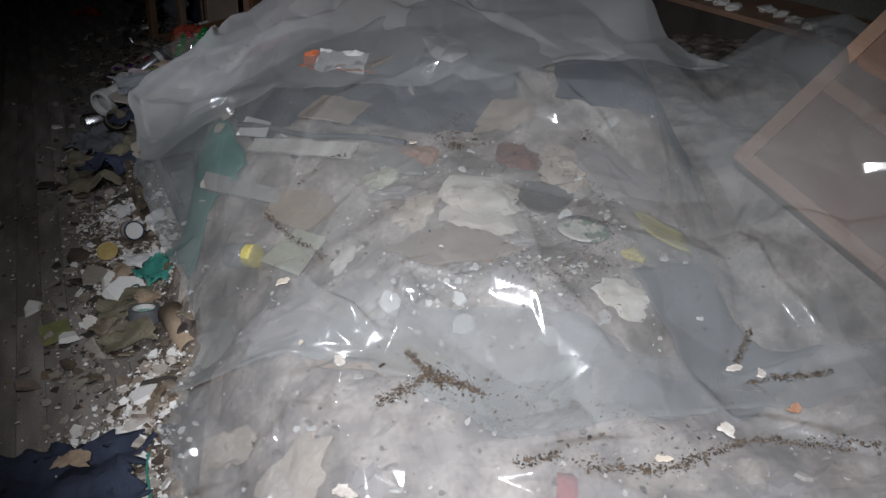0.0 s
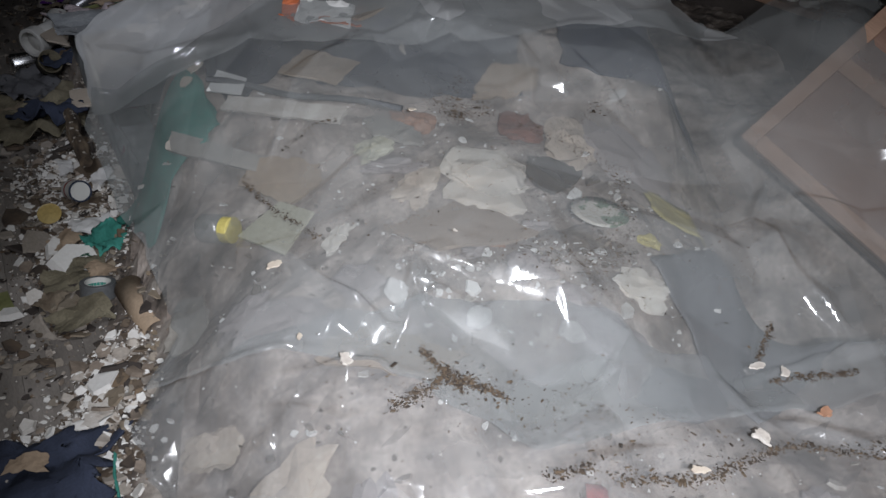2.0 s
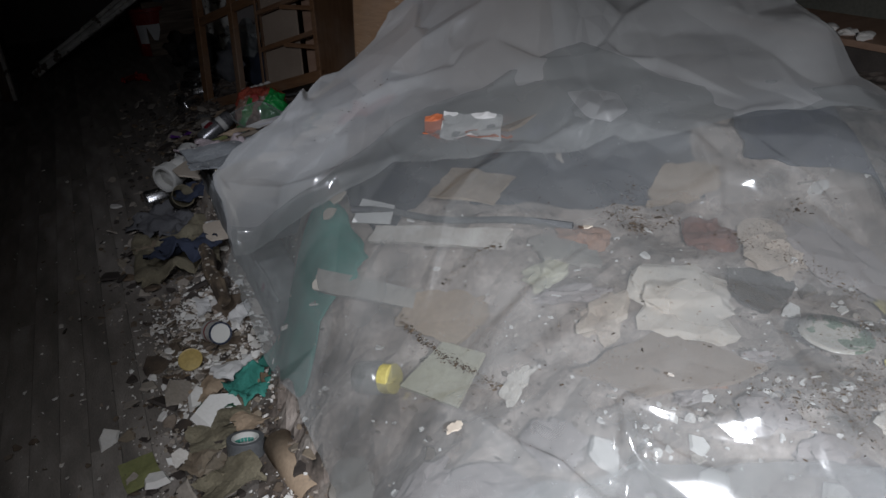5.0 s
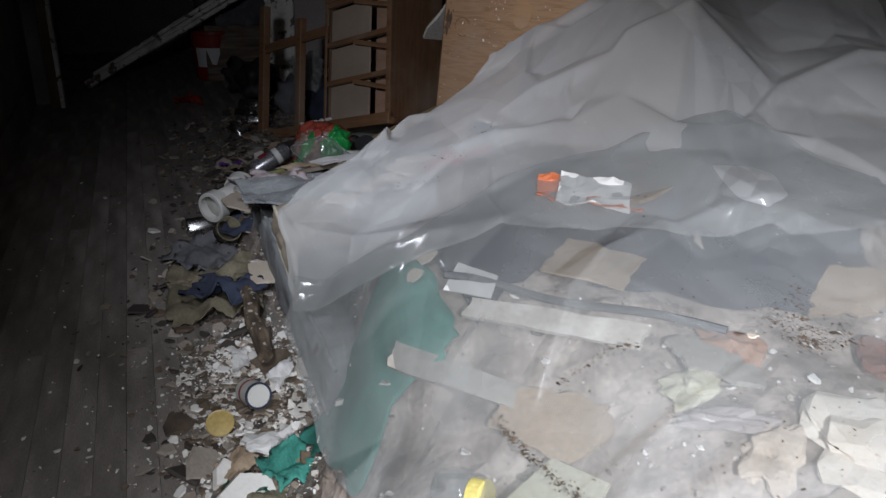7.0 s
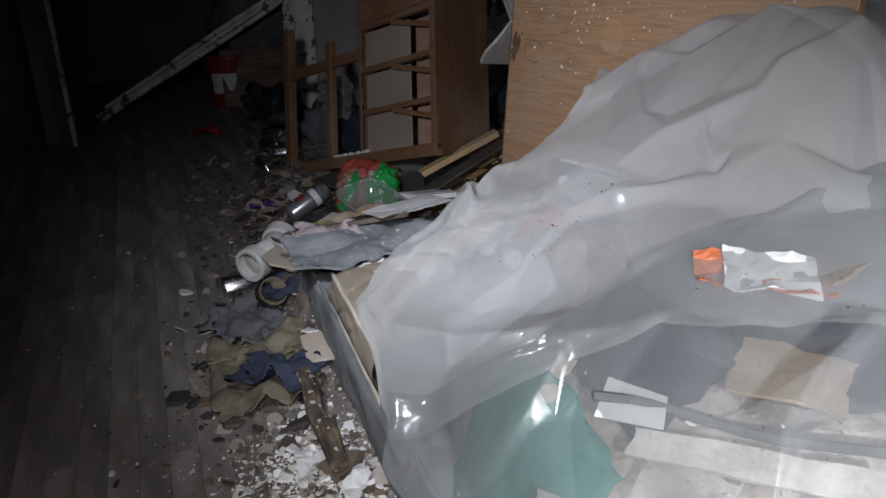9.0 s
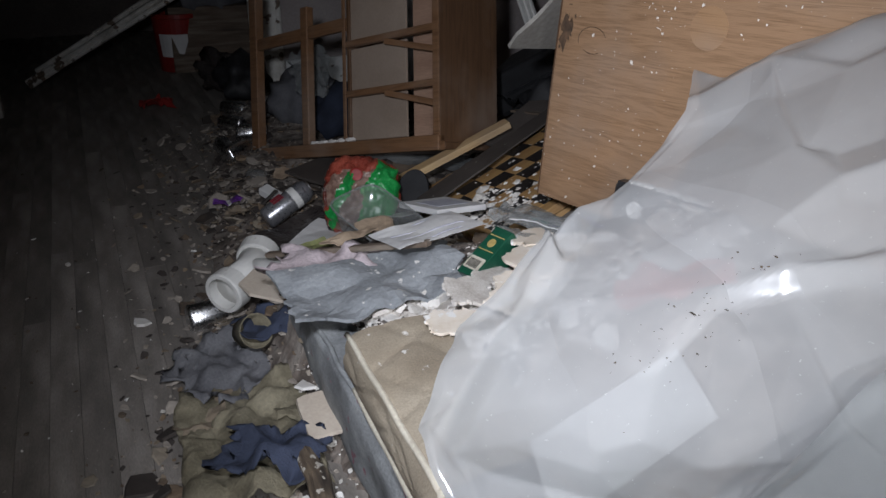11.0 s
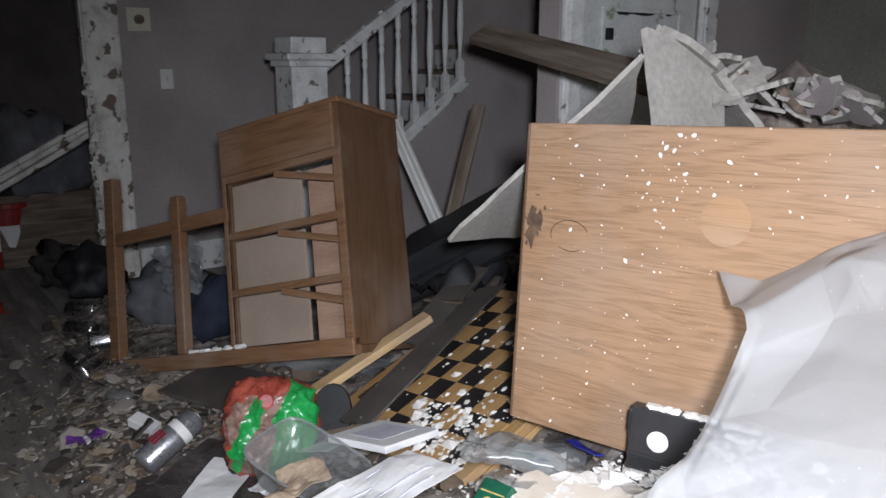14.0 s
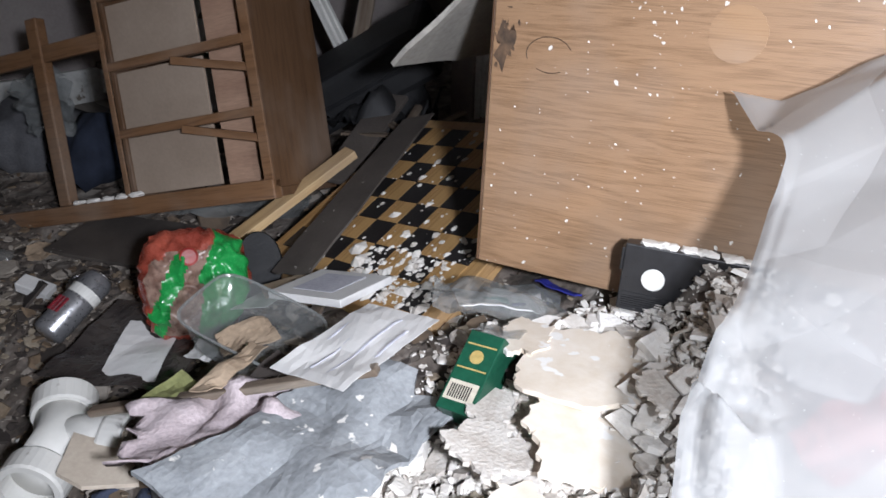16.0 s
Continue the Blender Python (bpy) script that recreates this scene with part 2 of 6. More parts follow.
M["pale_panel"] = material("pale_panel", [(0.28, 0.215, 0.165), (0.36, 0.285, 0.225)], 0.8, scale=3, bump=0.1, grain=0.15)
M["pine"] = wood_material("pine", (0.6, 0.42, 0.22), (0.42, 0.26, 0.12), 0.6, axis="X", flecks=False)
M["old_wood"] = material("old_wood", [(0.06, 0.045, 0.035), (0.15, 0.11, 0.08), (0.24, 0.2, 0.16)], 0.85, scale=7, fine=80, stretch=(0.4, 4, 4), bump=0.6)
M["dark_board"] = material("dark_board", [(0.06, 0.05, 0.045), (0.1, 0.085, 0.075)], 0.7, scale=6, spots=(0.4, 0.37, 0.34), spot_scale=40, spot_size=0.7)
M["black"] = material("black", [(0.008, 0.008, 0.009), (0.018, 0.018, 0.02)], 0.65, scale=10, bump=0.2)
M["black_plastic"] = material("black_plastic", [(0.014, 0.014, 0.016), (0.028, 0.028, 0.03)], 0.32, scale=10, bump=0.08, spots=(0.5, 0.48, 0.45), spot_scale=60, spot_size=0.72)
M["white_plastic"] = material("white_plastic", [(0.62, 0.61, 0.58), (0.74, 0.73, 0.7)], 0.35, scale=6, bump=0.05, grain=0.1, spots=(0.35, 0.31, 0.27), spot_scale=12, spot_size=0.68)
M["ivory"] = material("ivory", [(0.5, 0.48, 0.36), (0.58, 0.56, 0.44)], 0.4, scale=9, bump=0.05)
M["paper"] = material("paper", [(0.62, 0.61, 0.6), (0.76, 0.75, 0.74)], 0.8, scale=6, bump=0.1, grain=0.15)
M["ink"] = material("ink", [(0.45, 0.45, 0.52), (0.58, 0.58, 0.64)], 0.8, bump=0)
M["cardboard"] = material("cardboard", [(0.3, 0.22, 0.15), (0.42, 0.32, 0.23)], 0.85, scale=6, bump=0.2)
M["tile"] = material("tile", [(0.52, 0.44, 0.36), (0.62, 0.54, 0.45)], 0.7, scale=6, bump=0.25, grain=0.2)
M["bark"] = material("bark", [(0.03, 0.022, 0.016), (0.09, 0.065, 0.045), (0.2, 0.15, 0.1)], 0.9, scale=16, fine=60, stretch=(0.5, 2, 2), bump=1.0, spots=(0.5, 0.46, 0.4), spot_scale=34, spot_size=0.6)
M["denim"] = material("denim", [(0.008, 0.012, 0.024), (0.022, 0.03, 0.055)], 0.9, scale=9, fine=160, bump=0.6)
M["navy"] = material("navy", [(0.018, 0.024, 0.044), (0.045, 0.056, 0.095)], 0.9, scale=9, fine=160, bump=0.6)
M["khaki"] = material("khaki", [(0.1, 0.085, 0.055), (0.2, 0.175, 0.12), (0.27, 0.24, 0.17)], 0.92, scale=8, fine=130, bump=0.7)
M["teal"] = material("teal", [(0.03, 0.19, 0.15), (0.07, 0.34, 0.28)], 0.8, scale=9, fine=130, bump=0.5)
M["pink_cloth"] = material("pink_cloth", [(0.42, 0.345, 0.36), (0.58, 0.5, 0.52)], 0.92, scale=8, fine=130, bump=0.6)
M["red_cloth"] = material("red_cloth", [(0.3, 0.05, 0.05), (0.45, 0.12, 0.1)], 0.9, scale=8, bump=0.5)
M["grey_cloth"] = material("grey_cloth", [(0.09, 0.09, 0.1), (0.17, 0.17, 0.18)], 0.92, scale=8, fine=130, bump=0.6)
M["felt"] = material("felt", [(0.19, 0.2, 0.21), (0.27, 0.285, 0.3), (0.34, 0.355, 0.37)], 0.9, scale=6, fine=90, bump=0.4, spots=(0.72, 0.7, 0.67), spot_scale=26, spot_size=0.66)
M["mattress"] = material("mattress", [(0.27, 0.22, 0.16), (0.4, 0.34, 0.26)], 0.75, scale=5, fine=200, bump=0.5, spots=(0.72, 0.69, 0.65), spot_scale=22, spot_size=0.68)
M["piping"] = material("piping", [(0.5, 0.45, 0.36), (0.62, 0.57, 0.47)], 0.8)
M["floral"] = material("floral", [(0.16, 0.165, 0.17), (0.27, 0.28, 0.285), (0.37, 0.38, 0.38)], 0.9, scale=9, fine=130, bump=0.5, spots=(0.25, 0.12, 0.15), spot_scale=17, spot_size=0.64)
M["silver"] = material("silver", [(0.62, 0.62, 0.63), (0.75, 0.75, 0.76)], 0.28, metal=1.0, scale=7, bump=0.15)
M["can_print"] = material("can_print", [(0.3, 0.3, 0.32), (0.42, 0.42, 0.44)], 0.3, metal=0.7, scale=7, bump=0.1)
M["maroon"] = material("maroon", [(0.2, 0.02, 0.03), (0.26, 0.03, 0.04)], 0.4, bump=0)
M["bag_green"] = material("bag_green", [(0.01, 0.2, 0.04), (0.02, 0.3, 0.07)], 0.25, scale=9, bump=0.2, spots=None)
M["bag_red"] = material("bag_red", [(0.24, 0.045, 0.03), (0.36, 0.08, 0.05)], 0.28, scale=9, bump=0.2)
M["bag_brown"] = material("bag_brown", [(0.14, 0.07, 0.05), (0.36, 0.25, 0.2)], 0.3, scale=30, bump=0.2)
M["box_green"] = material("box_green", [(0.008, 0.06, 0.035), (0.015, 0.1, 0.055)], 0.35, scale=9, bump=0.1)
M["gold"] = material("gold", [(0.42, 0.3, 0.1), (0.5, 0.38, 0.15)], 0.4, bump=0)
M["purple"] = material("purple", [(0.12, 0.03, 0.24), (0.2, 0.06, 0.36)], 0.4, bump=0.1)
M["red_plastic"] = material("red_plastic", [(0.2, 0.015, 0.012), (0.32, 0.03, 0.025)], 0.4, scale=7, bump=0.1)
M["blue_print"] = material("blue_print", [(0.02, 0.02, 0.2), (0.04, 0.05, 0.32)], 0.4, bump=0)
M["yellow"] = material("yellow", [(0.48, 0.4, 0.1), (0.58, 0.5, 0.18)], 0.5, bump=0.1)
M["olive"] = material("olive", [(0.19, 0.2, 0.08), (0.29, 0.3, 0.13)], 0.7, bump=0.3)
M["orange"] = material("orange", [(0.6, 0.14, 0.05), (0.7, 0.22, 0.1)], 0.5, bump=0.1)
M["tape_grey"] = material("tape_grey", [(0.09, 0.095, 0.1), (0.15, 0.155, 0.16)], 0.4, bump=0.1)
M["crockery"] = material("crockery", [(0.55, 0.5, 0.43), (0.68, 0.64, 0.57)], 0.3, scale=6, bump=0.05, spots=(0.12, 0.2, 0.12), spot_scale=20, spot_size=0.55)
M["terracotta"] = material("terracotta", [(0.34, 0.17, 0.1), (0.46, 0.26, 0.17)], 0.85, bump=0.3)
M["brick_red"] = material("brick_red", [(0.16, 0.06, 0.04), (0.25, 0.1, 0.07)], 0.85, bump=0.4)
M["chess_dark"] = material("chess_dark", [(0.012, 0.011, 0.012), (0.03, 0.028, 0.028)], 0.45, scale=8, bump=0.15, spots=(0.6, 0.58, 0.55), spot_scale=30, spot_size=0.66)
M["chess_light"] = wood_material("chess_light", (0.48, 0.29, 0.12), (0.32, 0.17, 0.06), 0.45, axis="X")
M["cab_wood"] = material("cab_wood", [(0.2, 0.12, 0.09), (0.27, 0.17, 0.13)], 0.6, scale=4, stretch=(0.4, 4, 4))
M["cab_frame"] = material("cab_frame", [(0.33, 0.2, 0.14), (0.42, 0.27, 0.19)], 0.6, scale=4, stretch=(0.4, 4, 4))
M["ring"] = wood_material("ring", (0.345, 0.205, 0.108), (0.25, 0.14, 0.07), 0.5, axis="X", flecks=False)
M["burn"] = material("burn", [(0.035, 0.024, 0.018), (0.16, 0.095, 0.055)], 0.7, scale=25)
M["board_back"] = material("board_back", [(0.3, 0.28, 0.25), (0.42, 0.39, 0.35)], 0.9, scale=5, fine=60, bump=0.3)
M["film"] = film_material("film", 0.38, (0.52, 0.54, 0.545), rough=0.13, wrinkle=0.085)
M["film_back"] = film_material("film_back", 0.67, (0.6, 0.605, 0.61), rough=0.14, wrinkle=0.11)
M["film_front"] = film_material("film_front", 0.35, (0.54, 0.55, 0.56), rough=0.13, wrinkle=0.09)
M["clear_plastic"] = film_material("clear_plastic", 0.25, (0.6, 0.62, 0.62), rough=0.12, wrinkle=0.04)
M["dark_film"] = material("dark_film", [(0.03, 0.025, 0.025), (0.07, 0.06, 0.055)], 0.3, scale=9, fine=60, bump=0.6)


# ---- small mesh kit ----
def part(name, bm, mat, parent=None, label="", smooth=False):
    me = bpy.data.meshes.new(name)
    bm.to_mesh(me)
    bm.free()
    me.materials.append(M[mat])
    if smooth:
        me.polygons.foreach_set("use_smooth", [True] * len(me.polygons))
    ob = new(name, me)
    if parent:
        ob.parent = parent
    if label:
        ob["label"] = label
    return ob


def thing(name, m, label, category, group="", kind=""):
    ob = new(name)
    ob.empty_display_size = 0.05
    ob.matrix_world = m
    return tagged(ob, label, category, group, kind)


def box(lo, hi, bevel=0.0, m=None, bm=None):
    bm = bm or bmesh.new()
    vs = bmesh.ops.create_cube(bm, size=1.0)["verts"]
    c, s = [(a + b) / 2 for a, b in zip(lo, hi)], [b - a for a, b in zip(lo, hi)]
    bmesh.ops.transform(bm, matrix=Matrix.LocRotScale(c, None, s), verts=vs)
    if bevel:
        es = list({e for v in vs for e in v.link_edges})
        vs = bmesh.ops.bevel(bm, geom=es, offset=bevel, segments=2, affect="EDGES", profile=0.5)["verts"]
        vs = list({v for v in vs})
    if m is not None:
        bmesh.ops.transform(bm, matrix=m, verts=vs if not bevel else bm.verts[:])
    return bm


def lathe(profile, seg=24, cap=True):
    """Turned body round z from (radius, height) pairs."""
    bm = bmesh.new()
    rings = [[bm.verts.new((r * math.cos(a), r * math.sin(a), z)) for a in (2 * math.pi * k / seg for k in range(seg))] for r, z in profile]
    for a, b in zip(rings, rings[1:]):
        for k in range(seg):
            bm.faces.new((a[k], a[(k + 1) % seg], b[(k + 1) % seg], b[k]))
    if cap:
        bm.faces.new(rings[0][::-1])
        bm.faces.new(rings[-1])
    return bm


def tube(points, radius, seg=10, taper=None):
    bm = bmesh.new()
    pts = [Vector(p) for p in points]
    rings = []
    for k, p in enumerate(pts):
        d = (pts[min(k + 1, len(pts) - 1)] - pts[max(k - 1, 0)]).normalized()
        q = d.to_track_quat("Z", "Y")
        r = radius * (taper[k] if taper else 1)
        rings.append([bm.verts.new(p + q @ Vector((r * math.cos(a), r * math.sin(a), 0))) for a in (2 * math.pi * j / seg for j in range(seg))])
    for a, b in zip(rings, rings[1:]):
        for k in range(seg):
            bm.faces.new((a[k], a[(k + 1) % seg], b[(k + 1) % seg], b[k]))
    bm.faces.new(rings[0][::-1])
    bm.faces.new(rings[-1])
    return bm


def slab_shape(outline, thick, rough=0.0, seed=0, fine=1):
    """A flat piece with the given outline and thickness, its rim broken by noise."""
    rnd = random.Random(seed)
    pts = []
    for a, b in zip(outline, outline[1:] + outline[:1]):
        for k in range(fine):
            f = k / fine
            j = rough if fine > 1 else 0
            pts.append((a[0] + (b[0] - a[0]) * f + rnd.uniform(-j, j), a[1] + (b[1] - a[1]) * f + rnd.uniform(-j, j)))
    bm = bmesh.new()
    lo = [bm.verts.new((x, y, 0)) for x, y in pts]
    hi = [bm.verts.new((x + rnd.uniform(-rough, rough) * 0.4, y + rnd.uniform(-rough, rough) * 0.4, thick)) for x, y in pts]
    bm.faces.new(lo[::-1])
    bm.faces.new(hi)
    for k in range(len(pts)):
        j = (k + 1) % len(pts)
        bm.faces.new((lo[k], lo[j], hi[j], hi[k]))
    return bm


def blob_outline(rx, ry, seed, n=14, rough=0.25):
    rnd = random.Random(seed)
    return [((1 + rnd.uniform(-rough, rough)) * rx * math.cos(a), (1 + rnd.uniform(-rough, rough)) * ry * math.sin(a)) for a in (2 * math.pi * k / n for k in range(n))]


def lump(rx, ry, rz, seed, rough=0.35, sub=3, freq=2.5):
    """A broken lump of masonry or the like, flat-bottomed."""
    bm = bmesh.new()
    bmesh.ops.create_icosphere(bm, subdivisions=sub, radius=1)
    o = Vector((seed * 3.7, seed * 1.3, seed * 0.7))
    for v in bm.verts:
        d = noise.noise(v.co * freq * 0.5 + o) * rough * 1.6 + noise.noise(v.co * freq * 1.7 + o) * rough * 0.6
        v.co *= 1 + d
        v.co = Vector((v.co.x * rx, v.co.y * ry, max(v.co.z, -0.75) * rz))
    return bm


def crumple(w, h, nx, ny, amp, seed, freq=5.0, thick=0.004, droop=0.0, rag=0.0, base=None):
    """A crumpled cloth or sheet of that size about its middle, with thickness and a ragged rim."""
    bm = bmesh.new()
    o = Vector((seed * 2.31, seed * 5.17, seed * 1.9))
    top, low = [], []
    for j in range(ny + 1):
        for i in range(nx + 1):
            a, b = i / nx - 0.5, j / ny - 0.5
            e = 1 + rag * noise.noise(Vector((a * 9, b * 9, seed * 1.1)))
            x, y = a * w * e, b * h * e
            p = Vector((x * freq, y * freq, 0)) + o
            z = amp * (abs(noise.noise(p)) * 1.5 + 0.5 * noise.noise(p * 2.3) + 0.25 * abs(noise.noise(p * 5.1)))
            x += amp * 0.5 * noise.noise(p * 1.3 + Vector((7, 0, 0)))
            y += amp * 0.5 * noise.noise(p * 1.3 + Vector((0, 9, 0)))
            z -= droop * (4 * (a * a + b * b))
            if base:
                z += base(x, y)
            top.append(bm.verts.new((x, y, z + thick)))
            low.append(bm.verts.new((x, y, z)))
    W = nx + 1
    rim = []
    for j in range(ny):
        for i in range(nx):
            k = j * W + i
            bm.faces.new((top[k], top[k + 1], top[k + W + 1], top[k + W]))
            bm.faces.new((low[k + W], low[k + W + 1], low[k + 1], low[k]))
    edge = [i for i in range(nx)] + [j * W + nx for j in range(ny)] + [ny * W + i for i in range(nx, 0, -1)] + [j * W for j in range(ny, 0, -1)]
    for a, b in zip(edge, edge[1:] + edge[:1]):
        bm.faces.new((low[a], low[b], top[b], top[a]))
    return bm


def lettering(text, size, mat, m, parent, name="lettering"):
    """Raised letters in the built-in font."""
    cu = bpy.data.curves.new(name, "FONT")
    cu.body, cu.size, cu.extrude, cu.align_x, cu.align_y = text, size, 0.0006, "CENTER", "CENTER"
    cu.materials.append(M[mat])
    ob = new(name, cu)
    ob.parent = parent
    ob.matrix_local = m
    return ob


# ---- the heap: heights of what lies under the sheets and of the open rubble ----
UNDER_FRONT = [(-0.28, -0.55, 0.56), (-0.29, -0.70, 0.30), (-0.17, -0.95, 0.16), (-0.02, -1.26, 0.12), (0.00, -1.65, 0.17), (0.05, -1.85, 0.05),
               (0.35, -2.20, 0.05), (0.80, -2.20, 0.12), (1.20, -1.98, 0.21), (1.50, -1.72, 0.18), (2.20, -1.70, 0.12), (2.20, -2.20, 0.05),
               (0.09, -1.12, 0.43), (0.30, -1.48, 0.43), (0.62, -1.50, 0.53), (0.92, -1.50, 0.56), (0.55, -1.76, 0.36), (0.85, -1.90, 0.29),
               (0.66, -1.02, 0.61), (0.84, -0.95, 0.60), (1.15, -1.24, 0.50), (1.55, -1.20, 0.36), (1.85, -0.87, 0.62), (2.05, -0.74, 0.92), (1.97, -1.33, 0.36), (2.2, -1.0, 0.7), (0.05, -0.80, 0.56), (0.40, -0.75, 0.68)]
UNDER_BACK = [(-0.40, -0.33, 0.62), (0.05, -0.58, 0.67), (0.20, -0.58, 0.74), (0.35, -0.42, 0.81), (0.80, -0.35, 0.84), (1.15, -0.50, 0.78), (1.7, -0.5, 0.7), (1.5, -0.25, 0.98),
              (-0.30, -0.07, 0.64), (-0.13, 0.13, 0.72), (0.08, 0.24, 0.80), (0.20, 0.36, 0.89), (0.30, 0.49, 0.96), (0.40, 0.36, 1.14), (0.50, 0.22, 1.25), (0.68, -0.02, 1.27),
              (0.35, 0.10, 0.92), (0.80, 0.35, 1.24), (1.25, 0.40, 1.22), (2.0, 0.7, 0.8), (2.3, 0.0, 0.55), (1.2, -0.05, 1.08), (1.4, 1.2, 0.8)]
OPEN = [(-0.62, -0.37, 0.0), (-1.0, 0.4, 0.0), (-1.3, 1.3, 0.0), (-1.45, 2.2, 0.0), (-1.6, 3.0, 0.02), (-0.9, 1.5, 0.05), (-1.0, 2.2, 0.05), (-0.65, 1.45, 0.10),
        (-0.45, 1.9, 0.12), (-0.72, 0.35, 0.14), (-0.5, 0.12, 0.2), (-0.3, 0.55, 0.33), (-0.2, 0.3, 0.4), (0.0, 0.5, 0.43), (0.06, 0.8, 0.4), (0.35, 0.75, 0.46), (0.02, 0.36, 0.43), (0.14, 0.47, 0.45), (0.22, 0.58, 0.46), (-0.12, 0.24, 0.42), (-0.27, 0.06, 0.40), (-0.42, -0.12, 0.16), (-0.12, 1.1, 0.25),
        (-0.35, 1.7, 0.1), (0.3, 1.95, 0.36), (0.45, 1.35, 0.48), (-0.3, 2.3, 0.14), (0.6, 1.5, 0.5), (0.9, 2.5, 0.4), (-0.1, 3.0, 0.15), (-0.9, 3.1, 0.08), (1.6, 3.0, 0.4), (2.0, 1.8, 0.5),
        (-0.36, -0.62, 0.05), (-0.26, -0.97, 0.0), (-0.12, -1.3, 0.0), (-0.12, -1.8, 0.0), (0.2, -2.5, 0.0)]


def blend_heights(x, y, table, soft=0.02, power=1.7):
    s = w = 0.0
    for px, py, pz in table:
        k = 1.0 / ((x - px) ** 2 + (y - py) ** 2 + soft) ** power
        s += k * pz
        w += k
    return s / w


EDGE = [(-2.6, 0.2), (-1.8, -0.15), (-1.3, -0.22), (-0.9, -0.33), (-0.37, -0.32), (0.1, -0.45), (0.5, -0.75), (1.3, -1.2), (2.0, -1.35), (3.0, -1.6), (4.3, -1.7)]


def heap(x, y):
    """Top of the solid heap, which ends at a line along the bare floor."""
    e = np.interp(y, [a for a, b in EDGE], [b for a, b in EDGE])
    f = max(0.0, min(1.0, (x - e) / 0.25)) * max(0.0, min(1.0, (4.2 - y) / 0.6))
    if f == 0:
        return 0.0
    under = blend_heights(x, y, UNDER_FRONT + UNDER_BACK)
    t = [(px, py, pz - 0.055) for px, py, pz in UNDER_FRONT + UNDER_BACK] + OPEN
    z = min(under - 0.07, blend_heights(x, y, t, 0.012, 1.6))
    hollow = max(0.0, min(1.0, (x - 1.5) / 0.2)) * max(0.0, min(1.0, (y + 1.6) / 0.2))
    z = min(z, 0.66 + 0.3 * max(0.0, min(1.0, (-0.3 - y) / 0.3))) - 0.3 * hollow
    return f * f * (3 - 2 * f) * max(0.0, z)


def cover(x, y):
    """The height at which the sheets lie."""
    return blend_heights(x, y, UNDER_FRONT + UNDER_BACK)


# standing folds in the sheets, as short straight runs
FRONT_FOLDS = [(0.62, -1.53, 0.74, -1.58), (0.74, -1.58, 0.94, -1.65), (0.94, -1.65, 1.1, -1.71), (1.1, -1.71, 1.01, -1.81), (1.01, -1.81, 0.92, -1.87), (0.62, -1.53, 0.66, -1.62), (0.66, -1.62, 0.76, -1.68), (0.61, -1.6, 0.65, -1.67), (0.44, -1.2, 0.5, -1.17), (0.91, -0.66, 1.02, -0.71), (1.02, -0.71, 1.04, -0.85), (1.13, -0.87, 1.22, -0.82), (1.22, -0.82, 1.28, -0.86), (1.69, -1.15, 1.61, -1.26), (1.61, -1.26, 1.65, -1.47), (1.65, -1.47, 1.72, -1.64), (1.77, -1.21, 1.95, -1.26), (0.21, -1.32, 0.42, -1.55), (0.42, -1.55, 0.55, -1.68), (0.34, -0.87, 0.57, -0.65), (0.61, -0.65, 0.71, -0.61), (0.71, -0.61, 0.88, -0.64)]
BACK_FOLDS = [(0.17, -0.48, 0.2, -0.59), (0.2, -0.74, 0.28, -0.75), (0.28, -0.75, 0.35, -0.66), (-0.0, -0.88, 0.11, -0.86), (0.11, -0.86, 0.26, -0.86), (0.09, -0.18, 0.29, -0.21), (0.29, -0.21, 0.4, -0.24), (-0.3, -0.41, -0.04, -0.53), (-0.14, 0.19, -0.12, 0.02), (0.39, -0.14, 0.4, -0.2), (0.66, -0.32, 0.92, -0.31), (0.92, -0.31, 1.02, -0.35), (0.31, 0.2, 0.29, 0.04), (0.32, -0.08, 0.51, -0.13), (0.51, -0.13, 0.55, -0.12), (0.15, -0.97, 0.17, -0.98), (0.89, -0.25, 0.97, -0.18), (-0.37, -0.35, -0.2, -0.03), (-0.2, -0.03, 0.06, 0.42)]
FLAP_FOLDS = [(0.23, -1.73, 0.44, -1.87), (0.12, -1.67, 0.37, -1.74), (0.37, -1.74, 0.55, -1.76), (0.2, -1.84, 0.3, -1.85), (0.55, -1.77, 0.68, -1.8), (0.85, -1.95, 1.04, -1.89), (1.33, -1.71, 1.39, -1.84), (0.88, -2.03, 1.17, -1.92), (0.74, -1.98, 0.75, -2.02), (1.47, -1.86, 1.62, -1.96)]


def along(line, f):
    """The point at the fraction f of a polyline's length."""
    pts = [Vector((*p, 0)) for p in line]
    cut = [(b - a).length for a, b in zip(pts, pts[1:])]
    left = f * sum(cut)
    for a, b, c in zip(pts, pts[1:], cut):
        if left <= c + 1e-9:
            return a.lerp(b, left / c if c else 0)
        left -= c
    return pts[-1]


def cover_all(X, Y):
    """cover() for whole arrays."""
    s, w = np.zeros_like(X), np.zeros_like(X)
    for px, py, pz in UNDER_FRONT + UNDER_BACK:
        k = 1.0 / ((X - px) ** 2 + (Y - py) ** 2 + 0.02) ** 1.7
        s += k * pz
        w += k
    return s / w


